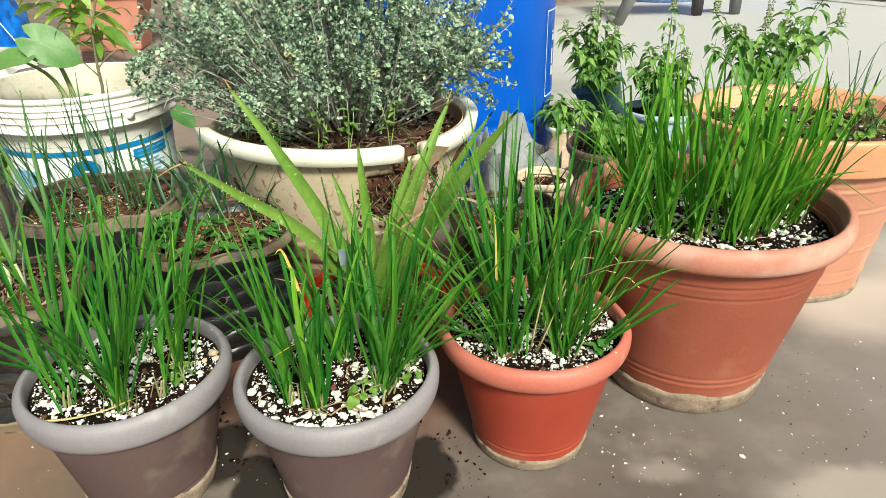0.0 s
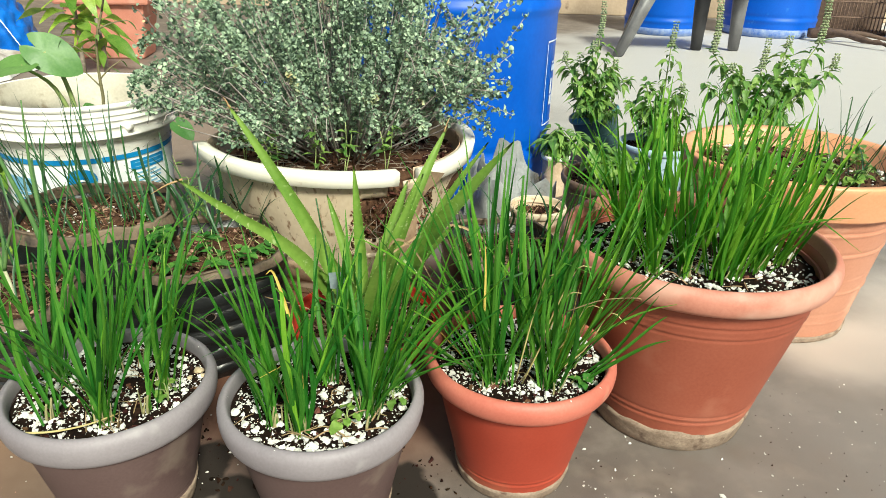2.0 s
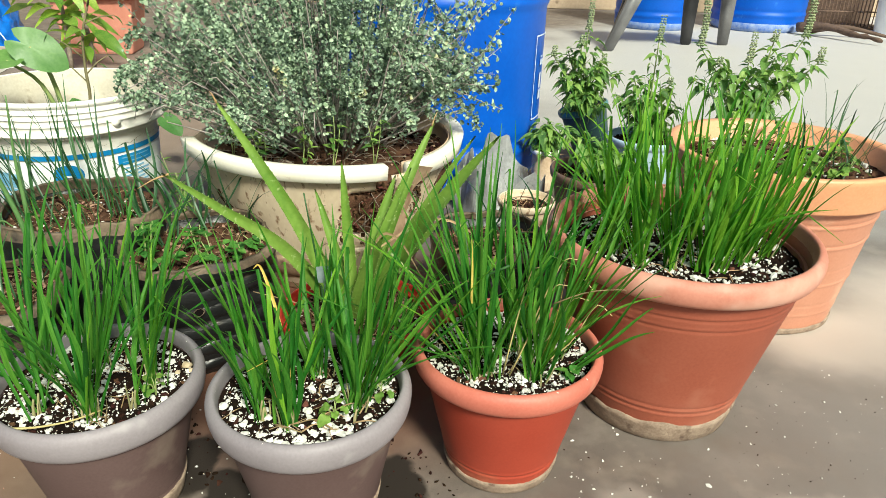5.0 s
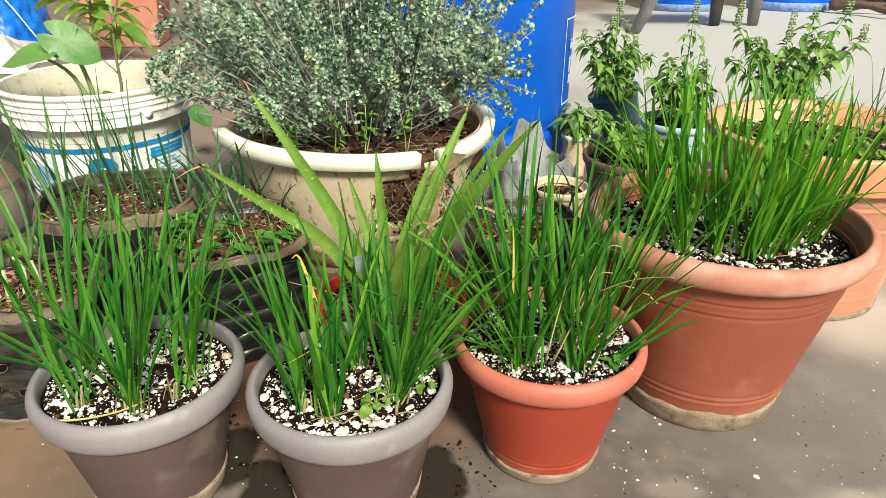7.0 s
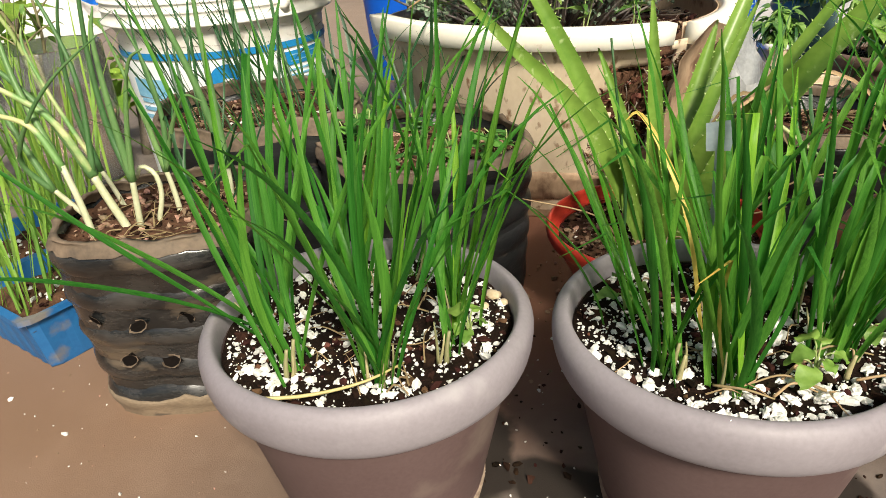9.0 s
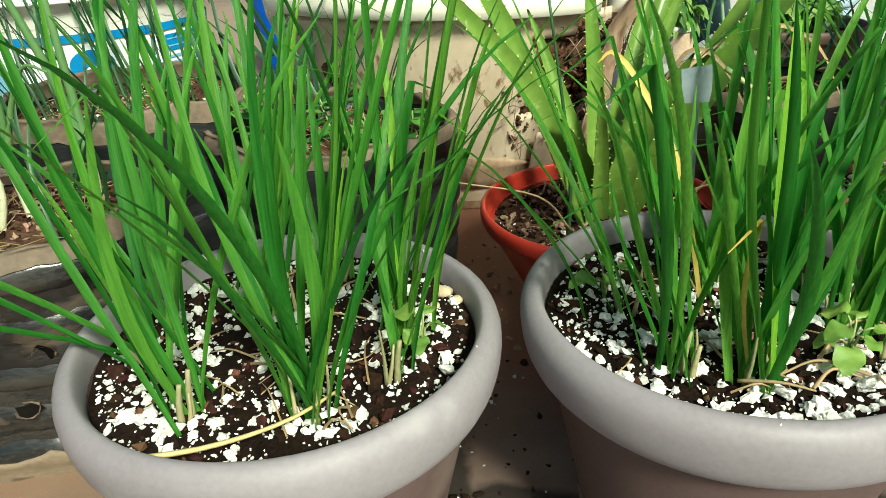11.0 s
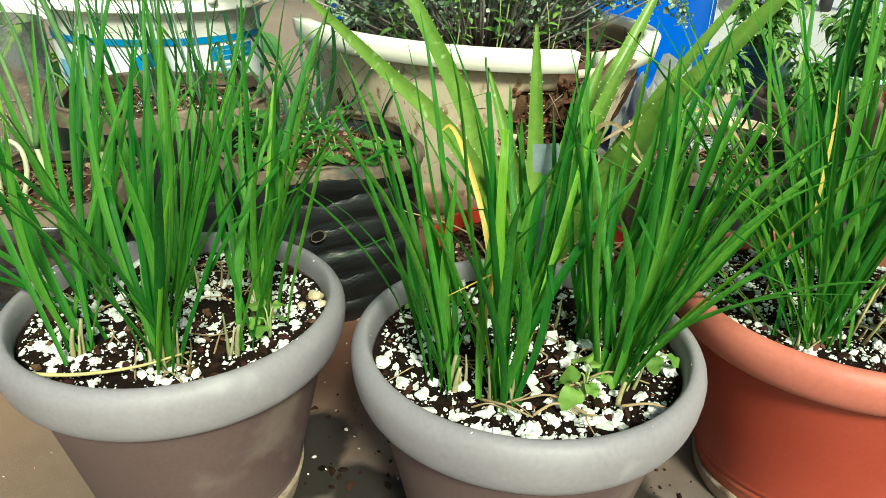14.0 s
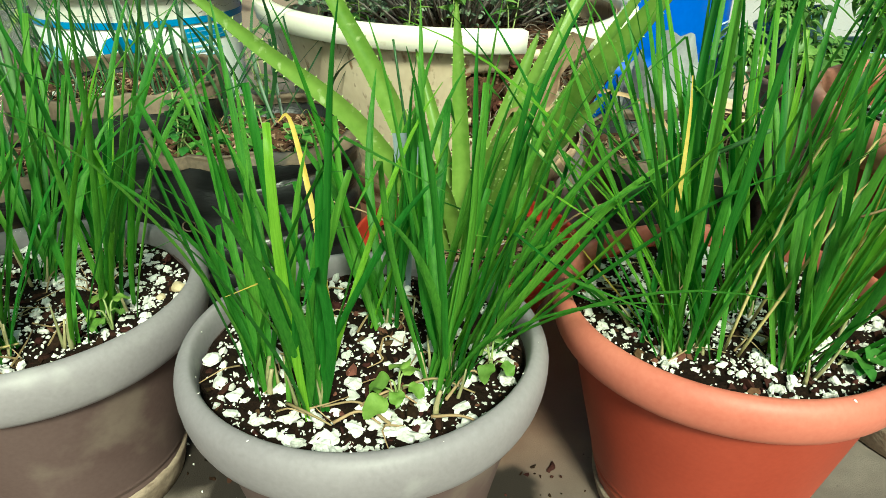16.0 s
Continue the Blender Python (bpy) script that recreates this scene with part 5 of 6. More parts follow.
def taro(x, y, z, leaves, label, group="taro plants"):
    t = thing("taro_plant", x, y, z, 0, label, "taro plant", group)
    for p, ahead, up, size in leaves:
        share("leaf", TARO_LEAF, t, aimed(p, ahead, up, size))
        px, py, pz = p
        part("stalk", tube([(px * 0.1, py * 0.1, -0.01), (px * 0.45, py * 0.45, pz * 0.65), (px, py, pz)], 0.005, 0.0028, 8, 6), TARO_STEM, t)
    return t


taro(BX, BY, 0.262, [((-0.018, -0.058, 0.163), (0.85, 0.1, -0.5), (-0.1, -0.75, 0.65), 0.60), ((-0.055, -0.075, 0.140), (-1, -0.1, -0.12), (0, -0.35, 0.9), 0.64), ((0.01, -0.02, 0.045), (0.4, -0.8, -0.2), (0, -0.6, 0.8), 0.45)], "taro with broad heart-shaped leaves in the white bucket")


def twiggy_stem(x, y, z, h, lean, n, label, leaves=None, r=0.0034):
    """A knobbly upright stem with side shoots and a few hanging leaves."""
    t = thing("twiggy_stem", x, y, z, 0, label, "plant stem", "twiggy stems")
    ctrl = [Vector((lean * h * u + 0.006 * math.sin(9 * u + x * 40), 0.006 * math.sin(7 * u), h * u - 0.004)) for u in (0, 0.2, 0.4, 0.6, 0.8, 1.0)]
    part("stem", tube(ctrl, r, r * 0.45, 20, 6), DRY_STEM, t)
    pts = path_points(ctrl, 20)
    for k in range(n):
        p = pts[6 + (k * 13) // n]
        a = rnd.uniform(0, 6.28)
        tip = p + Vector((math.cos(a), math.sin(a) * 0.7, rnd.uniform(0.3, 0.9))) * rnd.uniform(0.03, 0.07)
        part("side_shoot", tube([p, p.lerp(tip, 0.5) + Vector((0, 0, 0.004)), tip], r * 0.5, r * 0.25, 5, 5), DRY_STEM, t)
        share("leaf", rnd.choice(leaves or BASIL_SMALL), t, Matrix.Translation(tip) @ pose(0, 0, 0, 0, 0, math.degrees(a)) @ pose(0, 0, 0, rnd.uniform(-20, 20), rnd.uniform(10, 60), 0))
    return t


twiggy_stem(BX + 0.025, BY - 0.005, 0.262, 0.31, 0.20, 7, "knobbly greenish-brown stem with small leaves in the bucket")

# ---- broken cream planter with the grey-green shrub ----
CX, CY, CH = -0.150, 1.462, 0.282
planter = thing("broken_planter", CX, CY, 0, 0, "cracked cream plastic bowl planter with a gaping broken side", "planter")


def planter_r(z):
    return 0.165 + (0.262 - 0.165) * min(1, z / 0.25) ** 0.85


def planter_shell(a0, a1, keep, shift=(0, 0, 0), flare=0.0, z1=0.248, thick=0.004, inset=0.0):
    """A curved shard of the wall between two angles; keep(deg, z) leaves out what has broken away."""
    b = bmesh.new()
    na, nz = int((a1 - a0) / 2.2), 26
    made = {}

    def vert(i, k, layer):
        key = (i, k, layer)
        if key not in made:
            deg = a0 + (a1 - a0) * i / na
            z = z1 * k / nz
            r = planter_r(z) - inset - layer * thick + flare * (z / z1) ** 2 + 0.0012 * math.exp(-((z - 0.225) / 0.002) ** 2) * (1 - layer)
            made[key] = b.verts.new((r * math.cos(radians(deg)) + shift[0], r * math.sin(radians(deg)) + shift[1], z + shift[2]))
        return made[key]

    cells = {(i, k) for i in range(na) for k in range(nz) if keep(a0 + (a1 - a0) * (i + 0.5) / na, z1 * (k + 0.5) / nz)}
    for i, k in cells:
        b.faces.new((vert(i, k, 0), vert(i + 1, k, 0), vert(i + 1, k + 1, 0), vert(i, k + 1, 0)))
        b.faces.new((vert(i, k + 1, 1), vert(i + 1, k + 1, 1), vert(i + 1, k, 1), vert(i, k, 1)))
        for di, dk, p, q in ((-1, 0, (i, k), (i, k + 1)), (1, 0, (i + 1, k + 1), (i + 1, k)), (0, -1, (i + 1, k), (i, k)), (0, 1, (i, k + 1), (i + 1, k + 1))):
            if (i + di, k + dk) not in cells:
                b.faces.new((vert(*p, 0), vert(*q, 0), vert(*q, 1), vert(*p, 1)))
    return b


def front_keep(deg, z):
    wob = 3.5 * noise.noise((z * 40, 1, 2))
    if deg > 284 + wob and 0.135 + 0.01 * noise.noise((deg * 0.3, 0, 0)) < z < 0.225:
        return False
    if deg > 296 + wob and z > 0.10 + 0.02 * noise.noise((deg * 0.2, 3, 0)):
        return False
    return True


def right_keep(deg, z):
    return deg > 316 - 8 * (z / 0.25) + 3 * noise.noise((z * 45, 5, 1))


part("wall_shard", planter_shell(150, 302, front_keep, z1=0.257), CREAM, planter)
SET = (-0.016, -0.009, -0.006)                # the broken side has slumped inwards
part("wall_shard", planter_shell(304, 510, right_keep, SET, -0.003, 0.257), CREAM, planter, "slumped broken shard")


part("inner_lining", planter_shell(312, 508, right_keep, SET, -0.003, 0.275, 0.001, 0.0085), CREAM_STAINED, planter, "earth-stained inner face")


def planter_rim(a0, a1, shift=(0, 0, 0), flare=0.0, lean=(0, 0)):
    r = planter_r(0.25) + flare
    b = lathe([(r - 0.004, 0.247), (r + 0.015, 0.248), (r + 0.0165, 0.249), (r + 0.0185, 0.264), (r + 0.0205, 0.2795), (r + 0.0195, 0.2815), (r + 0.003, CH), (r - 0.003, 0.281), (r - 0.005, 0.264), (r - 0.006, 0.247)], int((a1 - a0) / 3), 0.004, a0, a1)
    n = int((a1 - a0) / 3) + 1
    b.verts.ensure_lookup_table()
    b.faces.new([b.verts[i * n] for i in range(10)])
    b.faces.new([b.verts[i * n + n - 1] for i in reversed(range(10))])
    for v in b.verts:
        v.co.z = 0.255 + (v.co.z - 0.247) * 0.76 + lean[0] * v.co.x + lean[1] * v.co.y
        v.co += Vector(shift)
    return b


me = crumbs(620, 0.5, 0, 0.0015, 0.007, rnd, power=2.2)
kk = len(ICO[0][0])
for i in range(620):                          # earth crumbling out of the gap
    a, z = radians(rnd.uniform(280, 320)), rnd.uniform(0.06, 0.235)
    r = planter_r(z) - 0.003 + rnd.uniform(-0.006, 0.005)
    vs = [me.vertices[i * kk + q] for q in range(kk)]
    mid = sum((v.co for v in vs), Vector()) / kk
    for v in vs:
        v.co += Vector((r * math.cos(a), r * math.sin(a), z)) - mid
strewn("earth", me, PEBBLE_EARTH, planter)
part("rim", planter_rim(210, 298, lean=(-0.03, 0)), CREAM_RIM, planter, "rim paler than the wall")
part("rim", planter_rim(312, 470, SET, -0.003, (0, 0.026)), CREAM_RIM, planter, "rim paler than the wall")
foot = lathe([(0.05, 0), (0.168, 0), (0.172, 0.004), (0.175, 0.03)] + [(planter_r(z) + 0.003, z) for z in (0.036, 0.05, 0.065, 0.078)] + [(planter_r(0.08) - 0.001, 0.081)], 90, 0.004)
for v in foot.verts:
    if v.co.z > 0.07:
        v.co.z += 0.022 * noise.noise((v.co.x * 14, v.co.y * 14, 3)) + 0.006 * noise.noise((v.co.x * 70, v.co.y * 70, 3))
part("foot", foot, MUDDY, planter, "mud-stained foot")
mound = lathe([(planter_r(z) - 0.010, z) for z in (0.01, 0.05, 0.09, 0.13, 0.17, 0.20, 0.222)] + [(0.22, 0.236), (0.15, 0.243), (0.05, 0.246), (0.002, 0.247)], 90, 0.05)
for v in mound.verts:
    v.co += Vector((noise.noise(v.co * 40), noise.noise(v.co * 40 + Vector((7, 0, 0))), 0.5 * noise.noise(v.co * 60))) * 0.011
s = part("soil", mound, SOIL_RED, planter, "rooty red-brown earth showing through the breaks")
strewn("humus", crumbs(420, 0.22, 0.242, 0.002, 0.008, rnd), HUMUS, s)
strewn("gravel", crumbs(260, 0.22, 0.242, 0.0015, 0.005, rnd), PEBBLE, s)
strewn("straw", straw(110, 0.20, 0.246, rnd, None, 0.2, (0.015, 0.06), 0.0009), TWIG, s)
b = bmesh.new()
LINE = path_points([(-0.040, 1.228, 0.085), (-0.028, 1.226, 0.150), (-0.006, 1.228, 0.215), (0.010, 1.230, 0.243), (0.026, 1.230, 0.272)], 22)
faces_ = []
for back in (0, 1):
    rows = []
    for k, p in enumerate(LINE):
        u = k / 22
        curl = 0.006 * math.sin(u * 7) + 0.003 * noise.noise((u * 9, 2, 5))
        width = 0.75 + 0.35 * noise.noise((u * 4, 8, 1))
        rows.append([b.verts.new(p - Vector((CX, CY, 0)) + Vector((dx * width + curl, dy * width + back * 0.0022, dz))) for dx, dy, dz in ((-0.004, -0.007, 0.003), (0.0, -0.002, 0.004), (0.008, 0.008, 0.0), (0.020, 0.020, -0.004), (0.034, 0.032, -0.008))])
    faces_.append(rows)
for rows in faces_:
    for lo, hi in zip(rows, rows[1:]):
        for i in range(4):
            b.faces.new((lo[i], lo[i + 1], hi[i + 1], hi[i]))
for k in range(22):
    b.faces.new((faces_[0][k][0], faces_[0][k + 1][0], faces_[1][k + 1][0], faces_[1][k][0]))
part("curled_edge", b, MUDDY, planter, "tan broken edge curled outwards")
roots = bmesh.new()
for k in range(70):                           # fine roots hanging in the gap
    a, z = radians(rnd.uniform(278, 312)), rnd.uniform(0.09, 0.235)
    q = planter_r(z) - 0.004
    p = Vector((q * math.cos(a), q * math.sin(a), z))
    e = p + Vector((rnd.uniform(-0.03, 0.03), rnd.uniform(-0.012, 0.004), rnd.uniform(-0.04, 0.01)))
    tube([p, p.lerp(e, 0.5) + Vector((0, -0.008, 0.004)), e], 0.0007, 0.0004, 5, 4, roots)
part("rootwork", roots, TWIG, planter, "fine dry roots")["kind"] = "stuff"
shard = part("wall_shard", planter_shell(286, 318, lambda d, z: z < 0.115 + 0.012 * noise.noise((d * 0.2, 0, 4)), (0.010, -0.014, 0.0)), CREAM, planter, "sunken lower shard")

shrub = thing("grey_green_shrub", CX, CY, 0.24, 0, "dense twiggy grey-green small-leaved herb shrub in cream planter", "shrub")
rnd = random.Random(21)
twigs = bmesh.new()
lco, lfa = [], []


def leaflet(p, d, size):
    """A tiny spoon-shaped leaf, bent along its middle."""
    side = d.cross(Vector((rnd.uniform(-1, 1), rnd.uniform(-1, 1), rnd.uniform(-1, 1)))).normalized()
    nor = side.cross(d)
    i = len(lco)
    w = size * 0.42
    for u, v, h in ((0, 0, 0), (0.45, 1, 0.18), (0.8, 0.8, 0.12), (1.0, 0, 0.0), (0.8, -0.8, 0.12), (0.45, -1, 0.18)):
        lco.append(tuple(p + d * (u * size) + side * (v * w) + nor * (h * size)))
    lfa.append((i, i + 1, i + 2, i + 3))
    lfa.append((i, i + 3, i + 4, i + 5))


for k in range(430):
    az = rnd.uniform(0, 2 * math.pi)
    u = rnd.random() ** 0.55
    out = u * (0.335 if math.cos(az) < 0 else 0.285)
    hz = (0.47 - 0.33 * u ** 2.4) * rnd.uniform(0.55, 1.08)
    foot = 0.11 * u * rnd.uniform(0.4, 1.2)
    base = Vector((math.cos(az) * foot, math.sin(az) * foot, 0))
    tip = Vector((math.cos(az) * out - 0.015, math.sin(az) * out * 0.85, hz))
    bow = base.lerp(tip, 0.5) + Vector((math.cos(az) * 0.02, math.sin(az) * 0.02, hz * 0.10))
    ctrl = [base, bow, tip]
    if u > 0.75 and k % 2:
        ctrl.append(tip + Vector((math.cos(az) * 0.03, math.sin(az) * 0.02, -0.05 * rnd.random())))
    if k % 3 == 0 or u > 0.8:
        tube(ctrl, 0.0020, 0.0008, 6, 4, twigs)
    pts = path_points(ctrl, 26)
    thick = rnd.uniform(0.5, 1.0)
    for q in range(3, 27):
        p = pts[q]
        d = (pts[min(q + 1, 26)] - pts[q - 1]).normalized()
        if noise.noise(p * 15 + Vector((k * 0.02, 0, 0))) < -0.02:
            continue
        for _ in range(int((13 if q > 9 else 5) * thick)):
            dd = (d * rnd.uniform(0.0, 0.9) + Vector((rnd.gauss(0, 1), rnd.gauss(0, 1), rnd.gauss(0.15, 0.8))).normalized()).normalized()
            st = p + Vector((rnd.gauss(0, 0.0035), rnd.gauss(0, 0.0035), rnd.gauss(0, 0.006)))
            leaflet(st, dd, rnd.uniform(0.0042, 0.0098))
for k in range(60):                           # bare straggling twigs at the sides
    az = rnd.uniform(-0.6, 0.5) if k % 2 else math.pi + rnd.uniform(-0.5, 0.9)
    ln = rnd.uniform(0.26, 0.36)
    ctrl = [Vector((0, 0, 0.02)), Vector((math.cos(az) * ln * 0.6, math.sin(az) * ln * 0.5, rnd.uniform(0.08, 0.22))), Vector((math.cos(az) * ln, math.sin(az) * ln * 0.8, rnd.uniform(0.06, 0.34)))]
    tube(ctrl, 0.0018, 0.0006, 8, 4, twigs)
    pts = path_points(ctrl, 20)
    for q in range(9, 21):
        for _ in range(5):
            leaflet(pts[q] + Vector((rnd.gauss(0, 0.004), rnd.gauss(0, 0.004), rnd.gauss(0, 0.005))), Vector((rnd.gauss(0, 1), rnd.gauss(0, 1), rnd.gauss(0, 1))).normalized(), rnd.uniform(0.006, 0.012))
part("twigwork", twigs, TWIG_PALE, shrub, "grey-brown wiry twigs")
lme = bpy.data.meshes.new("foliage")
lme.from_pydata(lco, [], lfa)
strewn("foliage", lme, SHRUB, shrub, "tiny grey-green leaves")
for k in range(5):
    weed(CX + (-0.09, -0.02, 0.03, 0.1, -0.16)[k], CY - (0.17, 0.20, 0.19, 0.15, 0.12)[k], 0.242, 0.10, 14, rnd, BASIL_SMALL, "narrow-leaved green weed under the shrub", 0.03)

# ---- blue drums ----


def drum(x, y, r, h, ribs, label, foot=0.0, mark=None, turn=0.0):
    t = thing("blue_drum", x, y, 0, turn, label, "drum", "blue drums")
    prof = [(0.02, 0.0), (r * 0.93, 0.0), (r * 0.97, 0.012)]
    z = 0.03
    while z < h - 0.04:
        k = r
        for rz in ribs:
            k += 0.006 * math.exp(-((z - rz) / 0.012) ** 2) - 0.004 * math.exp(-((z - rz - 0.03) / 0.010) ** 2)
        prof.append((k, z))
        z += 0.008
    prof += [(r, h - 0.04), (r * 0.98, h - 0.02), (r * 0.92, h - 0.005), (r * 0.84, h), (r * 0.83, h - 0.012), (0.02, h - 0.012)]
    body = part("body", lathe(prof, 96, 0.002), DRUM, t)
    if foot:
        part("foot_ring", lathe([(r * 0.935, 0.0), (r * 0.975 + 0.001, 0.012), (r + 0.002, 0.03), (r + 0.002, foot), (r, foot + 0.003)], 96), DRUM_FOOT, t, "dust-whitened foot")
    if mark:
        a0, a1, z0, z1 = mark
        for b0, b1, c0, c1 in ((a0, a0 + 0.6, z0, z1), (a1 - 0.6, a1, z0, z1), (a0, a1, z0, z0 + 0.004), (a0, a1, z1 - 0.004, z1)):
            part("printed_line", lathe([(r + 0.0025, c0), (r + 0.0025, c1)], 12, 0, b0, b1), INK, body)
        for k, (c0, c1) in enumerate(((0.05, 0.075), (0.08, 0.12), (0.14, 0.155), (0.16, 0.165))):
            part("printed_bar", lathe([(r + 0.0025, z0 + c0), (r + 0.0025, z0 + c1)], 8, 0, a0 + 8, a0 + 8 + (5, 3, 6, 4)[k]), INK, body)
    return t


drum(0.058, 2.10, 0.292, 0.92, [0.10, 0.475, 0.68], "tall glossy blue plastic drum with printed panel", 0, (330, 350, 0.175, 0.395))
drum(1.72, 5.72, 0.29, 0.92, [0.10, 0.48, 0.68], "blue plastic drum with dust-whitened foot, beyond grey legs", 0.05)
drum(2.56, 5.80, 0.34, 0.95, [0.12, 0.52, 0.70], "wide blue plastic drum with dust-whitened foot", 0.06)
drum(-2.72, 3.58, 0.29, 0.92, [0.10, 0.48, 0.68], "blue plastic drum standing beside white sacks", 0)

# ---- basil ----


def basil(x, y, z, stems, label, rnd):
    t = thing("basil_plant", x, y, z, 0, label, "basil", "basil plants")
    for dx, dy, h, spike in stems:
        top = Vector((dx, dy, h))
        ctrl = [(0, 0, -0.005), (dx * 0.35, dy * 0.35, h * 0.5), top]
        part("stem", tube(ctrl, 0.0028, 0.0014, 8, 5), TARO_STEM, t)
        size = 0.82 if spike != 0.06 else 0.68
        pts = path_points(ctrl, 20)
        az = rnd.uniform(0, 360)
        for q in range(5, 21):
            az += 77
            for flip in (0, 180):
                a = az + flip + rnd.uniform(-25, 25)
                lv = BASIL_LEAVES if q < 19 else BASIL_SMALL
                reach = 0.022 * rnd.uniform(0.5, 1.3) if q < 17 else 0.004
                tip = pts[q] + Vector((math.cos(radians(a)) * reach, math.sin(radians(a)) * reach, reach * 0.8))
                if reach > 0.005 and q % 3 == 0:
                    part("petiole", tube([pts[q], tip], 0.0009, 0.0007, 2, 4), TARO_STEM, t)
                share("leaf", rnd.choice(lv), t, Matrix.Translation(tip) @ pose(0, 0, 0, 0, 0, a) @ pose(0, 0, 0, rnd.uniform(-25, 25), rnd.uniform(-25, 30), 0) @ Matrix.Scale(size * 1.15, 4))
                for side in (-60, 55):
                    if rnd.random() < 0.45:
                        share("leaf", rnd.choice(BASIL_SMALL), t, Matrix.Translation(tip) @ pose(0, 0, 0, 0, 0, a + side) @ pose(0, 0, 0, 0, rnd.uniform(-40, 20), 0) @ Matrix.Scale(size * 1.3, 4))
        if spike:
            co = bmesh.new()
            for q in range(int(spike / 0.006)):
                p = top + Vector((0.004 * math.sin(q * 0.2), 0, q * 0.006))
                for w in range(5):
                    a = w * 1.257 + q * 0.5
                    d = Vector((math.cos(a), math.sin(a), 0.5))
                    c = p + d * (0.0052 if q % 3 else 0.0068)
                    k = 0.0044 * (1 - 0.5 * q * 0.006 / spike)
                    v = [co.verts.new(c + Vector(o) * k) for o in ((1, 0, 0), (-1, 0, 0), (0, 1, 0), (0, -1, 0), (0, 0, 1), (0, 0, -1))]
                    for f in ((0, 2, 4), (2, 1, 4), (1, 3, 4), (3, 0, 4), (2, 0, 5), (1, 2, 5), (3, 1, 5), (0, 3, 5)):
                        co.faces.new([v[i] for i in f])
            part("flower_spike", co, SPIKE, t, "pale seedy flower spike", smooth=False)
    return t


basil(0.35, 1.90, 0.10, [(0.0, 0.0, 0.075, 0), (-0.025, -0.02, 0.055, 0), (0.02, -0.015, 0.045, 0)], "small drooping basil sprig in a white cup", random.Random(77))
basil(0.473, 2.10, 0.155, [(0.0, 0.0, 0.241, 0.101), (-0.022, -0.034, 0.202, 0.034), (-0.09, 0.0, 0.168, 0.034), (0.056, 0.022, 0.146, 0.034), (0.095, 0.0, 0.123, 0), (-0.045, 0.034, 0.179, 0), (0.034, -0.045, 0.168, 0), (-0.067, -0.034, 0.112, 0), (-0.034, -0.084, 0.056, 0), (0.045, -0.09, 0.045, 0), (0.0, -0.078, 0.078, 0)], "green holy basil with pale flower spikes in teal pot", rnd)
basil(0.605, 1.885, 0.140, [(0.0, 0.0, 0.26, 0.06), (-0.05, 0.0, 0.17, 0), (0.05, 0.02, 0.15, 0.02), (-0.03, -0.04, 0.12, 0), (0.06, -0.03, 0.10, 0), (-0.08, 0.0, 0.12, 0), (-0.02, -0.08, 0.06, 0), (0.04, -0.08, 0.05, 0)], "sparse holy basil with a thin stalk in blue pot", rnd)
basil(0.80, 1.75, 0.178, [(-0.13, 0.03, 0.225, 0.17), (-0.09, 0.0, 0.19, 0.02), (-0.15, -0.01, 0.16, 0), (-0.07, 0.04, 0.18, 0), (-0.01, 0.03, 0.19, 0.075), (0.035, 0.02, 0.24, 0.03), (0.11, 0.03, 0.25, 0.17), (0.14, 0.0, 0.20, 0.04), (0.08, -0.02, 0.17, 0), (0.02, -0.03, 0.12, 0), (0.06, 0.05, 0.20, 0)], "tall holy basil with long seedy flower spikes", rnd)
basil(0.427, 1.60, 0.138, [(0.0, 0.0, 0.07, 0), (-0.05, -0.03, 0.05, 0), (0.06, 0.0, 0.05, 0), (-0.09, 0.0, 0.11, 0), (0.02, -0.06, 0.04, 0), (-0.03, 0.04, 0.06, 0)], "bushy young basil in a muddy brown pot", rnd)

# weeds and shoots in the faded orange pot
for k in range(22):
    a, r = rnd.uniform(0, 6.28), 0.15 * math.sqrt(rnd.random())
    weed(0.655 + r * math.cos(a), 1.295 + r * math.sin(a), 0.272, rnd.uniform(0.02, 0.06), 14, rnd, BASIL_SMALL if k % 2 else ROUND_LEAVES, "low green weed in the faded orange pot", 0.03)
for x, y in ((0.72, 1.24), (0.76, 1.30), (0.70, 1.36), (0.60, 1.36), (0.78, 1.35), (0.74, 1.22), (0.80, 1.28), (0.66, 1.22)):
    chive_clump(x, y, 0.272, 4, (0, 0), 20, (0.06, 0.17), 0.02, CHIVES_DARK, "sparse thin dark shoots in orange pot", "thin_chives", "thin chives in the orange pot", wide=0.9)

# ---- plastic sheet, shards and twigs between the pots ----


def crumpled(name, x, y, sx, sy, h, material, label, category, seed, n=26, folds=5.0, base=0.0):
    """A crumpled sheet heaped on the ground."""
    b = bmesh.new()
    bmesh.ops.create_grid(b, x_segments=n, y_segments=n, size=0.5)
    for v in b.verts:
        u, w = v.co.x * 2, v.co.y * 2
        edge = max(0, 1 - max(abs(u), abs(w)) ** 3)
        f = noise.noise((u * folds * 0.5, w * folds * 0.5, seed)) + 0.6 * abs(noise.noise((u * folds, w * folds, seed + 5)))
        v.co = Vector((u * sx / 2 + 0.10 * sx * noise.noise((u * 2, w * 2, seed + 2)), w * sy / 2 + 0.10 * sy * noise.noise((u * 2, w * 2, seed + 8)), base + max(0.003, h * edge * (0.65 + 0.6 * f))))
    ob = link(name, b, material)
    ob.location = (x, y, 0)
    tagged(ob, label, category)
    return ob


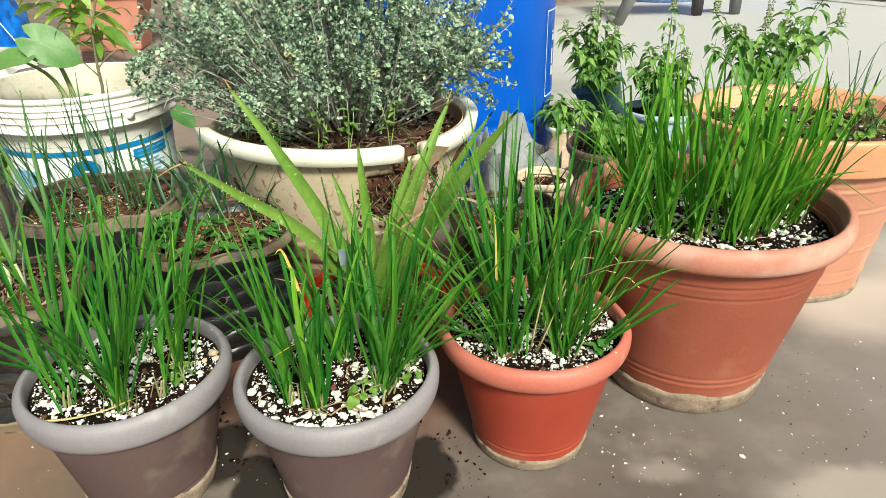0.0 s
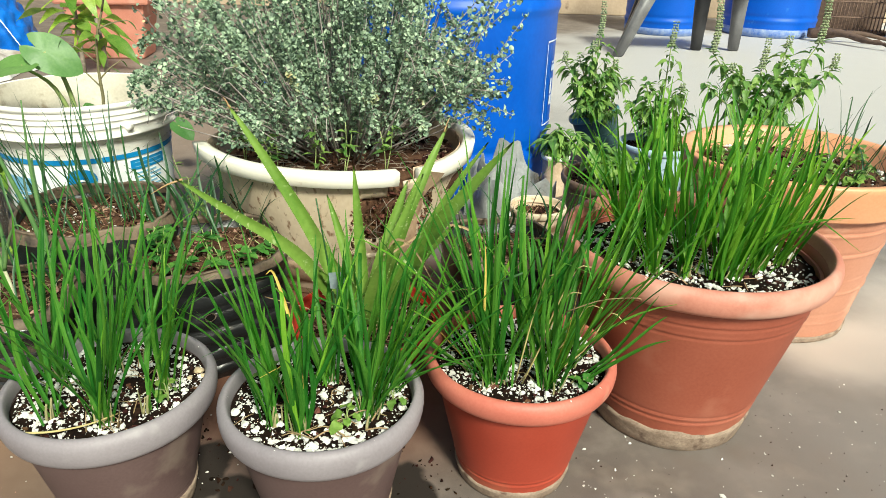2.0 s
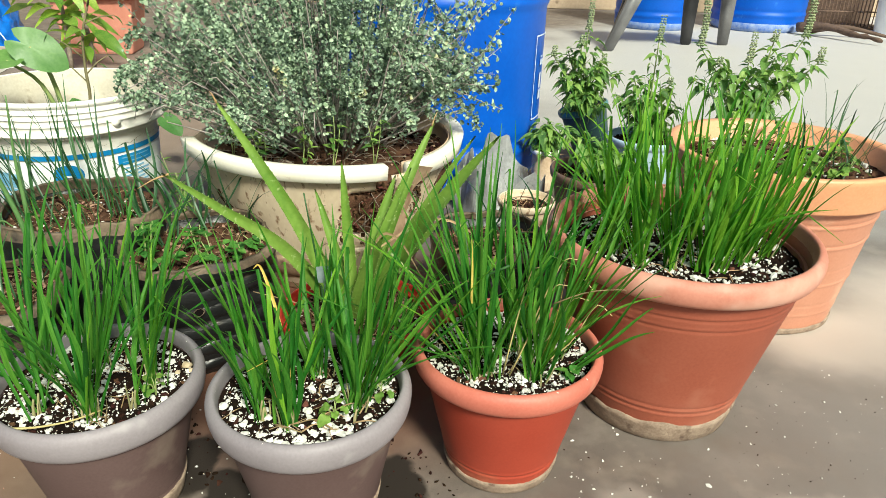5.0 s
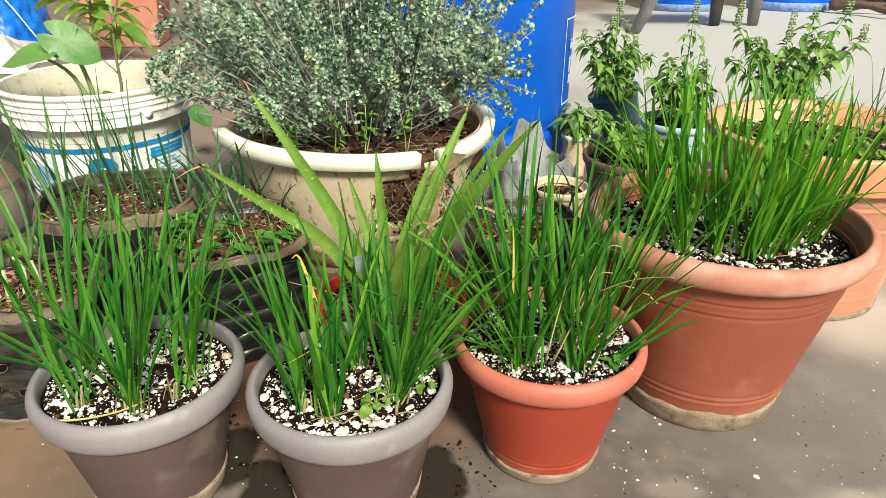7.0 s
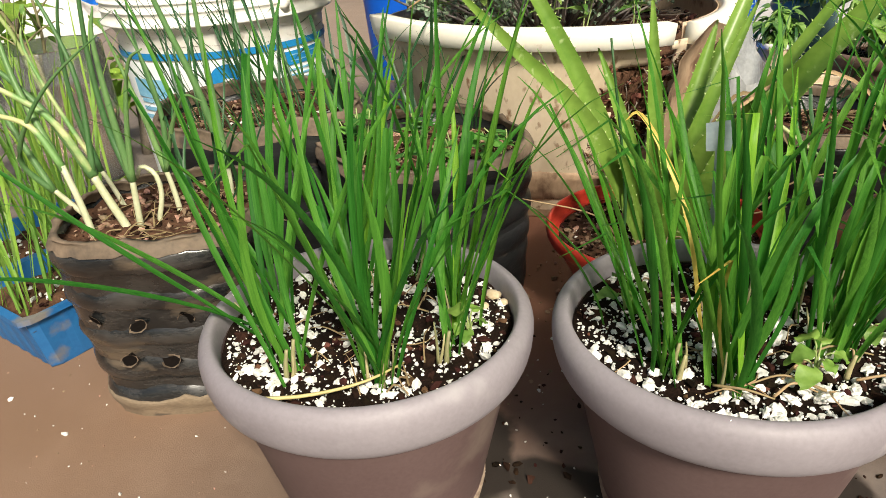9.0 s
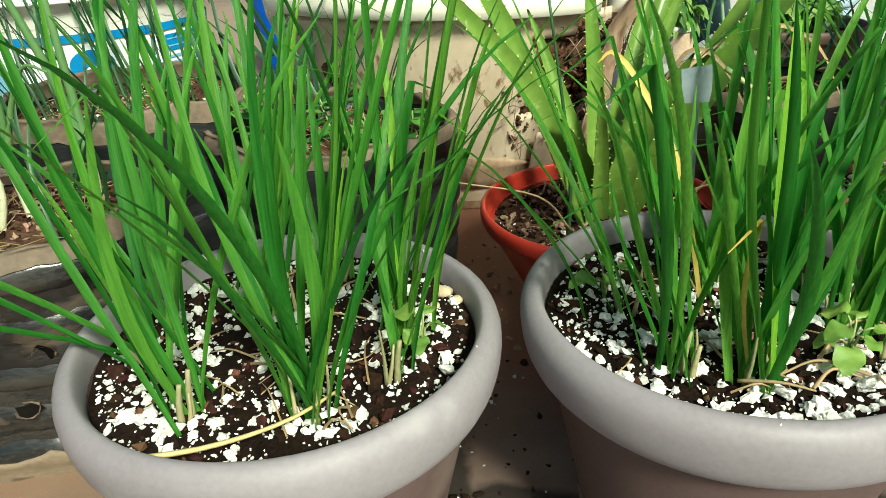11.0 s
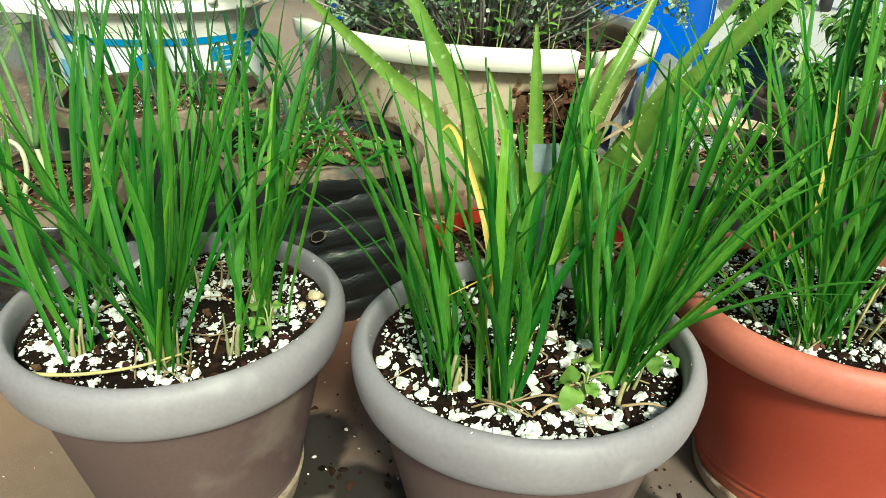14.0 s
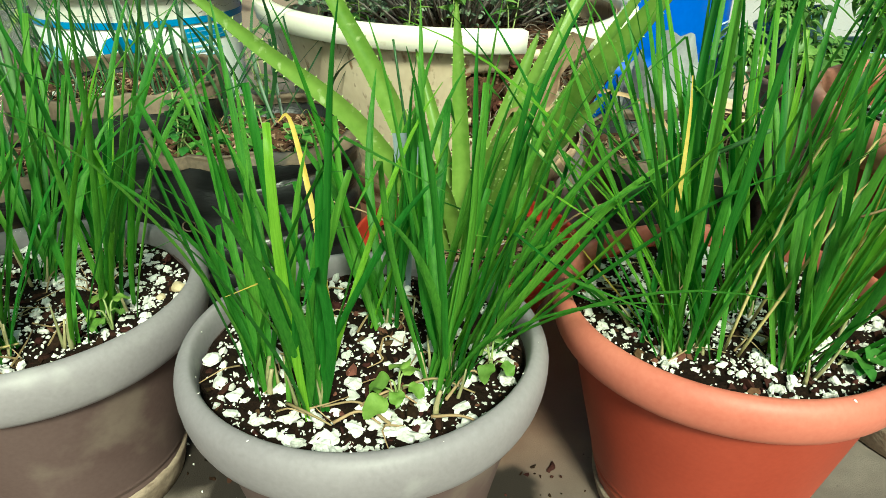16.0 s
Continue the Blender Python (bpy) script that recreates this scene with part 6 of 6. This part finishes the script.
def plastic_shard(x, y, turn, w, h, lean, edge, seed, label):
    """A bent, broken panel of thin plastic with a jagged upper edge, standing on the floor."""
    b = bmesh.new()
    n, m = 22, 12
    layers = []
    for t in (0.0, 0.0016):
        grid = []
        for i in range(n + 1):
            u = i / n - 0.5
            e = (u + 0.5) * (len(edge) - 1)
            q = min(int(e), len(edge) - 2)
            top = h * (edge[q] + (edge[q + 1] - edge[q]) * (e - q))
            col = []
            for k in range(m + 1):
                v = k / m
                z = top * v
                col.append(b.verts.new((u * w * (1 - 0.12 * v), w * (0.9 * u * u + 0.25 * abs(u - 0.1)) + lean * z + 0.010 * noise.noise((u * 5, z * 18, seed)) + t, z)))
            grid.append(col)
        layers.append(grid)
    for i in range(n):
        for k in range(m):
            f, r = layers
            b.faces.new((f[i][k], f[i + 1][k], f[i + 1][k + 1], f[i][k + 1]))
            b.faces.new((r[i][k + 1], r[i + 1][k + 1], r[i + 1][k], r[i][k]))
        b.faces.new((layers[0][i][m], layers[0][i + 1][m], layers[1][i + 1][m], layers[1][i][m]))
    ob = link("plastic_shard", b, SHEET, smooth=False)
    ob.matrix_basis = pose(x, y, 0, 0, 0, turn)
    return tagged(ob, label, "plastic shard", "broken plastic shards")


plastic_shard(0.215, 1.68, 8, 0.20, 0.205, 0.20, (0.50, 0.72, 0.60, 1.0, 0.93, 0.98, 0.66, 0.55, 0.48), 3.3, "jagged grey translucent plastic panel beside the drum")
plastic_shard(0.275, 1.60, 24, 0.15, 0.150, -0.10, (0.5, 0.62, 0.9, 1.0, 0.82, 0.9, 0.6), 8.1, "crumpled torn flap of pale plastic sheet")
plastic_shard(0.150, 1.66, -30, 0.12, 0.175, 0.10, (0.55, 1.0, 0.7, 0.86, 0.5), 4.6, "torn upright strip of milky plastic sheet")
plastic_shard(0.185, 1.59, -14, 0.16, 0.13, 0.25, (0.6, 0.9, 1.0, 0.75, 0.8, 0.5), 5.9, "low broken panel of grey translucent plastic")
litter([(0.0, 0.955, 0.245), (0.030, 0.938, 0.222), (0.060, 0.915, 0.200), (0.085, 0.895, 0.180)], 0.0022, ONION_PALE, "bent_stalk", "limp pale green stalk bent over between the pots", "stalk")
litter([(0.066, 0.868, 0.168), (0.070, 0.862, 0.222), (0.100, 0.835, 0.262), (0.142, 0.800, 0.303)], 0.0024, LEAF_BLUE, "bent_leaf", "pale hollow leaf arching across the chives", "leaf")
for i, (x, y, z, L, az, el) in enumerate(((0.08, 1.12, 0.165, 0.12, 20, 4), (0.20, 1.10, 0.165, 0.09, 120, 6), (0.15, 1.19, 0.165, 0.14, -20, 8), (0.26, 1.12, 0.10, 0.14, 70, 35))):
    d = Vector((math.cos(radians(az)) * math.cos(radians(el)), math.sin(radians(az)) * math.cos(radians(el)), math.sin(radians(el)))) * L
    litter([(x, y, z), (x + d.x * 0.5, y + d.y * 0.5, z + d.z * 0.5 + 0.012), (x + d.x, y + d.y, z + d.z)], 0.0018, STRAW, "dry_stalk", "thin dry stalk lying on soil", "dry stalk")

# ---- the left-hand background ----
jar = thing("plastic_jar", -0.99, 1.50, 0, 0, "cut clear plastic jar half filled with dark soil", "jar")
part("wall", lathe([(0.085, 0.0), (0.092, 0.01), (0.094, 0.08), (0.090, 0.10), (0.094, 0.12), (0.094, 0.238), (0.092, 0.240), (0.092, 0.12), (0.088, 0.10), (0.092, 0.08), (0.090, 0.012)], 48, 0.01), JAR, jar).visible_shadow = False
b = lathe([(0.002, 0.013), (0.087, 0.014), (0.0885, 0.08), (0.086, 0.10), (0.0885, 0.115)], 48, 0.01)
part("soil", b, SOIL_RED, jar)
part("soil_top", soil_disc(0.088, 0.115, 0.008), SOIL_RED, jar)
taro(-0.99, 1.50, 0.115, [((-0.085, -0.02, 0.235), (-0.1, -0.3, -0.9), (-0.1, -0.9, 0.3), 0.72), ((-0.12, 0.03, 0.12), (-0.8, 0, -0.6), (-0.4, -0.4, 0.8), 0.4)], "lanky taro-like plant with drooping yellowed leaves")
twiggy_stem(-0.985, 1.49, 0.115, 0.375, -0.25, 9, "forked brown stem with ragged leaves in the jar", None, 0.0042)
twiggy_stem(-1.02, 1.52, 0.115, 0.295, 0.15, 6, "forked brown stem with ragged leaves in the jar")
crumpled("white_sack", -2.38, 2.93, 0.72, 0.62, 0.12, SACK, "white woven sack lying slumped on the floor", "sack", 1.2, 34, 2.6)
crumpled("white_sack", -2.22, 3.36, 0.62, 0.46, 0.20, SACK, "white woven sack heaped behind another", "sack", 5.2, 30, 2.4)
b = bmesh.new()
bmesh.ops.create_icosphere(b, subdivisions=5, radius=1)
for v in b.verts:
    p = v.co.copy()
    k = 1 + 0.16 * noise.noise(p * 1.6) - 0.16 * abs(noise.noise(Vector((p.x * 3.0, p.y * 3.0, p.z * 7.0)))) - 0.12 * abs(noise.noise(p * 8)) - 0.05 * abs(noise.noise(p * 19))
    v.co = Vector((p.x * 0.25 * k, p.y * 0.27 * k, max(-0.02, p.z) * 0.40 * k))
tarp = thing("blue_tarpaulin", -2.31, 3.78, 0.008, 0, "rounded bundle of bright blue tarpaulin tied with cord", "tarpaulin")
part("sheet", b, TARP, tarp)
part("cord", tube([(-0.24, -0.14, 0.05), (-0.14, -0.20, 0.24), (0.0, -0.17, 0.33), (0.14, -0.17, 0.27), (0.25, -0.13, 0.06)], 0.0032, 0.0032, 24, 6), LABEL_WHITE, tarp, "pale cord")
part("cord", tube([(0.06, -0.27, 0.03), (0.07, -0.21, 0.22), (0.06, 0.0, 0.40), (0.05, 0.17, 0.29)], 0.003, 0.003, 20, 6), LABEL_WHITE, tarp, "pale cord")
tp = thing("terracotta_planter", -1.72, 3.95, 0, 8, "square terracotta planter with a broad lip", "planter")
b = box(0.40, 0.30, 0.28, 0.012, taper=0.8)
part("body", b, DUSTY_TERRA_LIT, tp, smooth=False)
b = box(0.46, 0.36, 0.06, 0.012, at=(0, 0, 0.275))
part("rim", b, DUSTY_TERRA_LIT, tp, smooth=False)
g = bmesh.new()
bmesh.ops.create_grid(g, x_segments=8, y_segments=8, size=0.16)
sl = part("soil", g, SOIL_RED, tp)
sl.location = (0, 0, 0.338)
LV = (((-0.10, 0, 0.34), (-0.5, -0.4, -0.5), (-0.3, -0.7, 0.6)), ((0.12, -0.05, 0.38), (0.7, -0.3, -0.5), (0.3, -0.6, 0.7)), ((-0.22, 0.05, 0.30), (-0.9, 0, -0.3), (-0.2, -0.5, 0.8)), ((0.02, 0.1, 0.44), (0.2, 0.5, -0.3), (0, -0.5, 0.9)), ((0.20, 0.0, 0.25), (0.8, -0.3, -0.6), (0.4, -0.5, 0.6)), ((0.0, -0.1, 0.24), (0.1, -0.8, -0.5), (0, -0.5, 0.8)))


def long_leaved(x, y, h, n, spread, label, size=1.0):
    """A bushy plant of arching long leaves on a short cane."""
    t = thing("leafy_plant", x, y, 0, 0, label, "leafy plant", "leafy plants")
    part("cane", tube([(0, 0, 0), (0.01, 0.0, h * 0.5), (0, 0, h)], 0.012, 0.007, 6, 7), TWIG, t)
    for k in range(n):
        az = k * 137.5 + rnd.uniform(-20, 20)
        z = h * rnd.uniform(0.45, 1.0)
        share("leaf", rnd.choice(LONG_LEAVES), t, Matrix.Translation((rnd.gauss(0, spread), rnd.gauss(0, spread), z)) @ pose(0, 0, 0, 0, 0, az) @ pose(0, 0, 0, rnd.uniform(-25, 25), rnd.uniform(-35, 25), 0) @ Matrix.Scale(size, 4))
    return t


long_leaved(-1.62, 3.35, 0.46, 26, 0.05, "leafy yellow-green plant before the terracotta planter")
long_leaved(-1.35, 3.0, 0.30, 16, 0.05, "low leafy yellow-green plant on the floor", 0.8)
long_leaved(-1.12, 1.46, 0.26, 15, 0.03, "leafy yellow-green plant leaning over the jar", 0.52)
long_leaved(-0.93, 1.64, 0.20, 18, 0.03, "low arching yellow-green plant beside the bucket", 0.62)
long_leaved(-1.24, 1.80, 0.22, 16, 0.05, "tangled yellow-green plant near the sacks", 0.7)
long_leaved(-1.14, 1.66, 0.30, 16, 0.04, "leafy yellow-green plant behind the plastic jar", 0.5)
long_leaved(-0.92, 1.78, 0.26, 20, 0.05, "low leafy yellow-green plant beside the bucket", 0.45)
long_leaved(-0.83, 1.36, 0.05, 8, 0.03, "small yellowing plant between jar and bucket", 0.4)
taro(-0.86, 1.95, 0.0, [((l[0][0], l[0][1], l[0][2] * 0.6), l[1], l[2], s) for l, s in zip(LV, (0.5, 0.5, 0.5, 0.5, 0.45, 0.45))], "broad-leaved green plant growing behind the bucket")

flower_pot("plant_tub", -0.50, 2.22, 0.08, 0.062, 0.26, 0.006, DRUM, DRUM, 0.006, [(0.12, 0.001)], 0.24, "blue plastic tub of soil behind the shrub", soil=SOIL_RED, humus=60, category="tub")
for x, y, h, n in ((-0.44, 1.40, 0.20, 28), (-0.41, 1.36, 0.15, 28), (-0.45, 1.47, 0.22, 28), (-0.40, 1.44, 0.18, 21), (-0.425, 1.33, 0.10, 21)):
    weed(x, y, 0.0, h, n, rnd, DRY_LEAVES if n == 21 else BASIL_SMALL, "straggling yellow-green weed between bucket and planter", 0.05)

# ---- the far right: grey chair, cage, log, bin ----
chair = thing("plastic_chair", 1.50, 4.62, 0, 0, "dark grey plastic chair with splayed legs", "chair")
for (x0, y0, x1, y1, m_) in ((-0.42, -0.22, -0.20, -0.12, STEEL), (0.17, 0.14, 0.14, 0.08, STEEL_DARK), (0.42, 0.16, 0.38, 0.10, STEEL), (-0.30, 0.16, -0.18, 0.10, STEEL_DARK)):
    b = bmesh.new()
    bmesh.ops.create_cube(b, size=1)
    for v in b.verts:
        hi = v.co.z > 0
        w = 0.095 if hi else 0.06
        v.co = Vector(((x1 if hi else x0) + v.co.x * w, (y1 if hi else y0) + v.co.y * w * 0.7, 0.46 if hi else 0.0))
    bmesh.ops.bevel(b, geom=b.edges[:], offset=0.006, segments=2, affect="EDGES")
    part("leg", b, m_, chair)
part("seat", box(0.80, 0.46, 0.03, 0.012, at=(0.09, 0, 0.455)), STEEL, chair)
cage = thing("wire_cage", 3.35, 6.05, 0, 0, "rusty wire mesh cage on the floor", "cage")
for k in range(22):
    part("wire", tube([(-0.30 + k * 0.029, -0.2, 0.0), (-0.30 + k * 0.029, -0.2, 0.5)], 0.0042, 0.0042, 2, 6), RUST, cage)
for k in range(5):
    part("wire", tube([(-0.31, -0.205, 0.02 + k * 0.115), (0.32, -0.205, 0.02 + k * 0.115)], 0.006, 0.006, 2, 6), RUST, cage)
part("back_board", box(0.62, 0.03, 0.5, 0.004, at=(0, 0.1, 0)), WOOD, cage, smooth=False)
part("floor_board", box(0.62, 0.32, 0.02, 0.004, at=(0, -0.06, 0.0)), WOOD, cage, smooth=False)
log = link("gnarled_root", tube([(2.72, 5.45, 0.05), (2.85, 5.3, 0.07), (2.98, 5.05, 0.05), (3.06, 4.92, 0.03)], 0.034, 0.012, 14, 9), WOOD)
for v in log.data.vertices:
    v.co += v.normal * 0.02 * noise.noise(v.co * 18)
tagged(log, "gnarled dark dead root lying on concrete", "log")
log2 = link("gnarled_root", tube([(2.80, 5.40, 0.04), (3.02, 5.34, 0.07), (3.25, 5.18, 0.03)], 0.026, 0.010, 12, 8), WOOD)
tagged(log2, "gnarled dark dead branch lying on concrete", "log")
tub = thing("printed_tub", 3.58, 5.62, 0, 0, "white plastic tub with teal print", "tub")
part("body", lathe([(0.02, 0), (0.15, 0), (0.155, 0.01), (0.18, 0.34), (0.188, 0.345), (0.188, 0.36), (0.175, 0.36), (0.172, 0.34), (0.15, 0.03)], 48), LABEL_WHITE, tub)
part("printed_band", lathe([(0.1625, 0.09), (0.1785, 0.28)], 24, 0, 215, 300), TEALPRINT, tub)

# ---- perlite and grit dropped on the floor ----
rnd = random.Random(77)
gr = thing("floor_grit", 0, 0, 0, 0, "white perlite grains and grit scattered on the cement", "grit", kind="stuff")


def scatter(n, cx, cy, sx, sy, smin, smax, material, name):
    me = crumbs(n, 1.0, 0, smin, smax, rnd, squash=None, power=3.0)
    k = len(ICO[0][0])
    for i in range(n):
        x, y = rnd.gauss(cx, sx), rnd.gauss(cy, sy)
        vs = [me.vertices[i * k + j] for j in range(k)]
        mx, my = sum(v.co.x for v in vs) / k, sum(v.co.y for v in vs) / k
        for v in vs:
            v.co.x += x - mx
            v.co.y += y - my
    ob = strewn(name, me, material, gr)
    return ob


scatter(130, 0.62, 0.86, 0.16, 0.12, 0.0008, 0.0034, PERLITE, "perlite")
scatter(40, 0.28, 0.80, 0.05, 0.05, 0.0008, 0.003, PERLITE, "perlite")
scatter(60, -0.19, 0.86, 0.06, 0.10, 0.0008, 0.003, PERLITE, "perlite")
scatter(60, -0.62, 0.86, 0.16, 0.08, 0.0008, 0.003, PERLITE, "perlite")
scatter(60, 0.05, 0.80, 0.03, 0.04, 0.001, 0.004, HUMUS, "soil_crumbs")
scatter(120, -0.17, 1.05, 0.05, 0.09, 0.001, 0.005, PEBBLE, "soil_crumbs")
scatter(260, -0.62, 0.78, 0.22, 0.12, 0.0005, 0.0016, PEBBLE, "soil_crumbs")
scatter(200, 0.5, 0.82, 0.22, 0.12, 0.0005, 0.0015, HUMUS, "soil_crumbs")
scatter(70, -0.22, 0.86, 0.04, 0.06, 0.001, 0.004, HUMUS, "soil_crumbs")
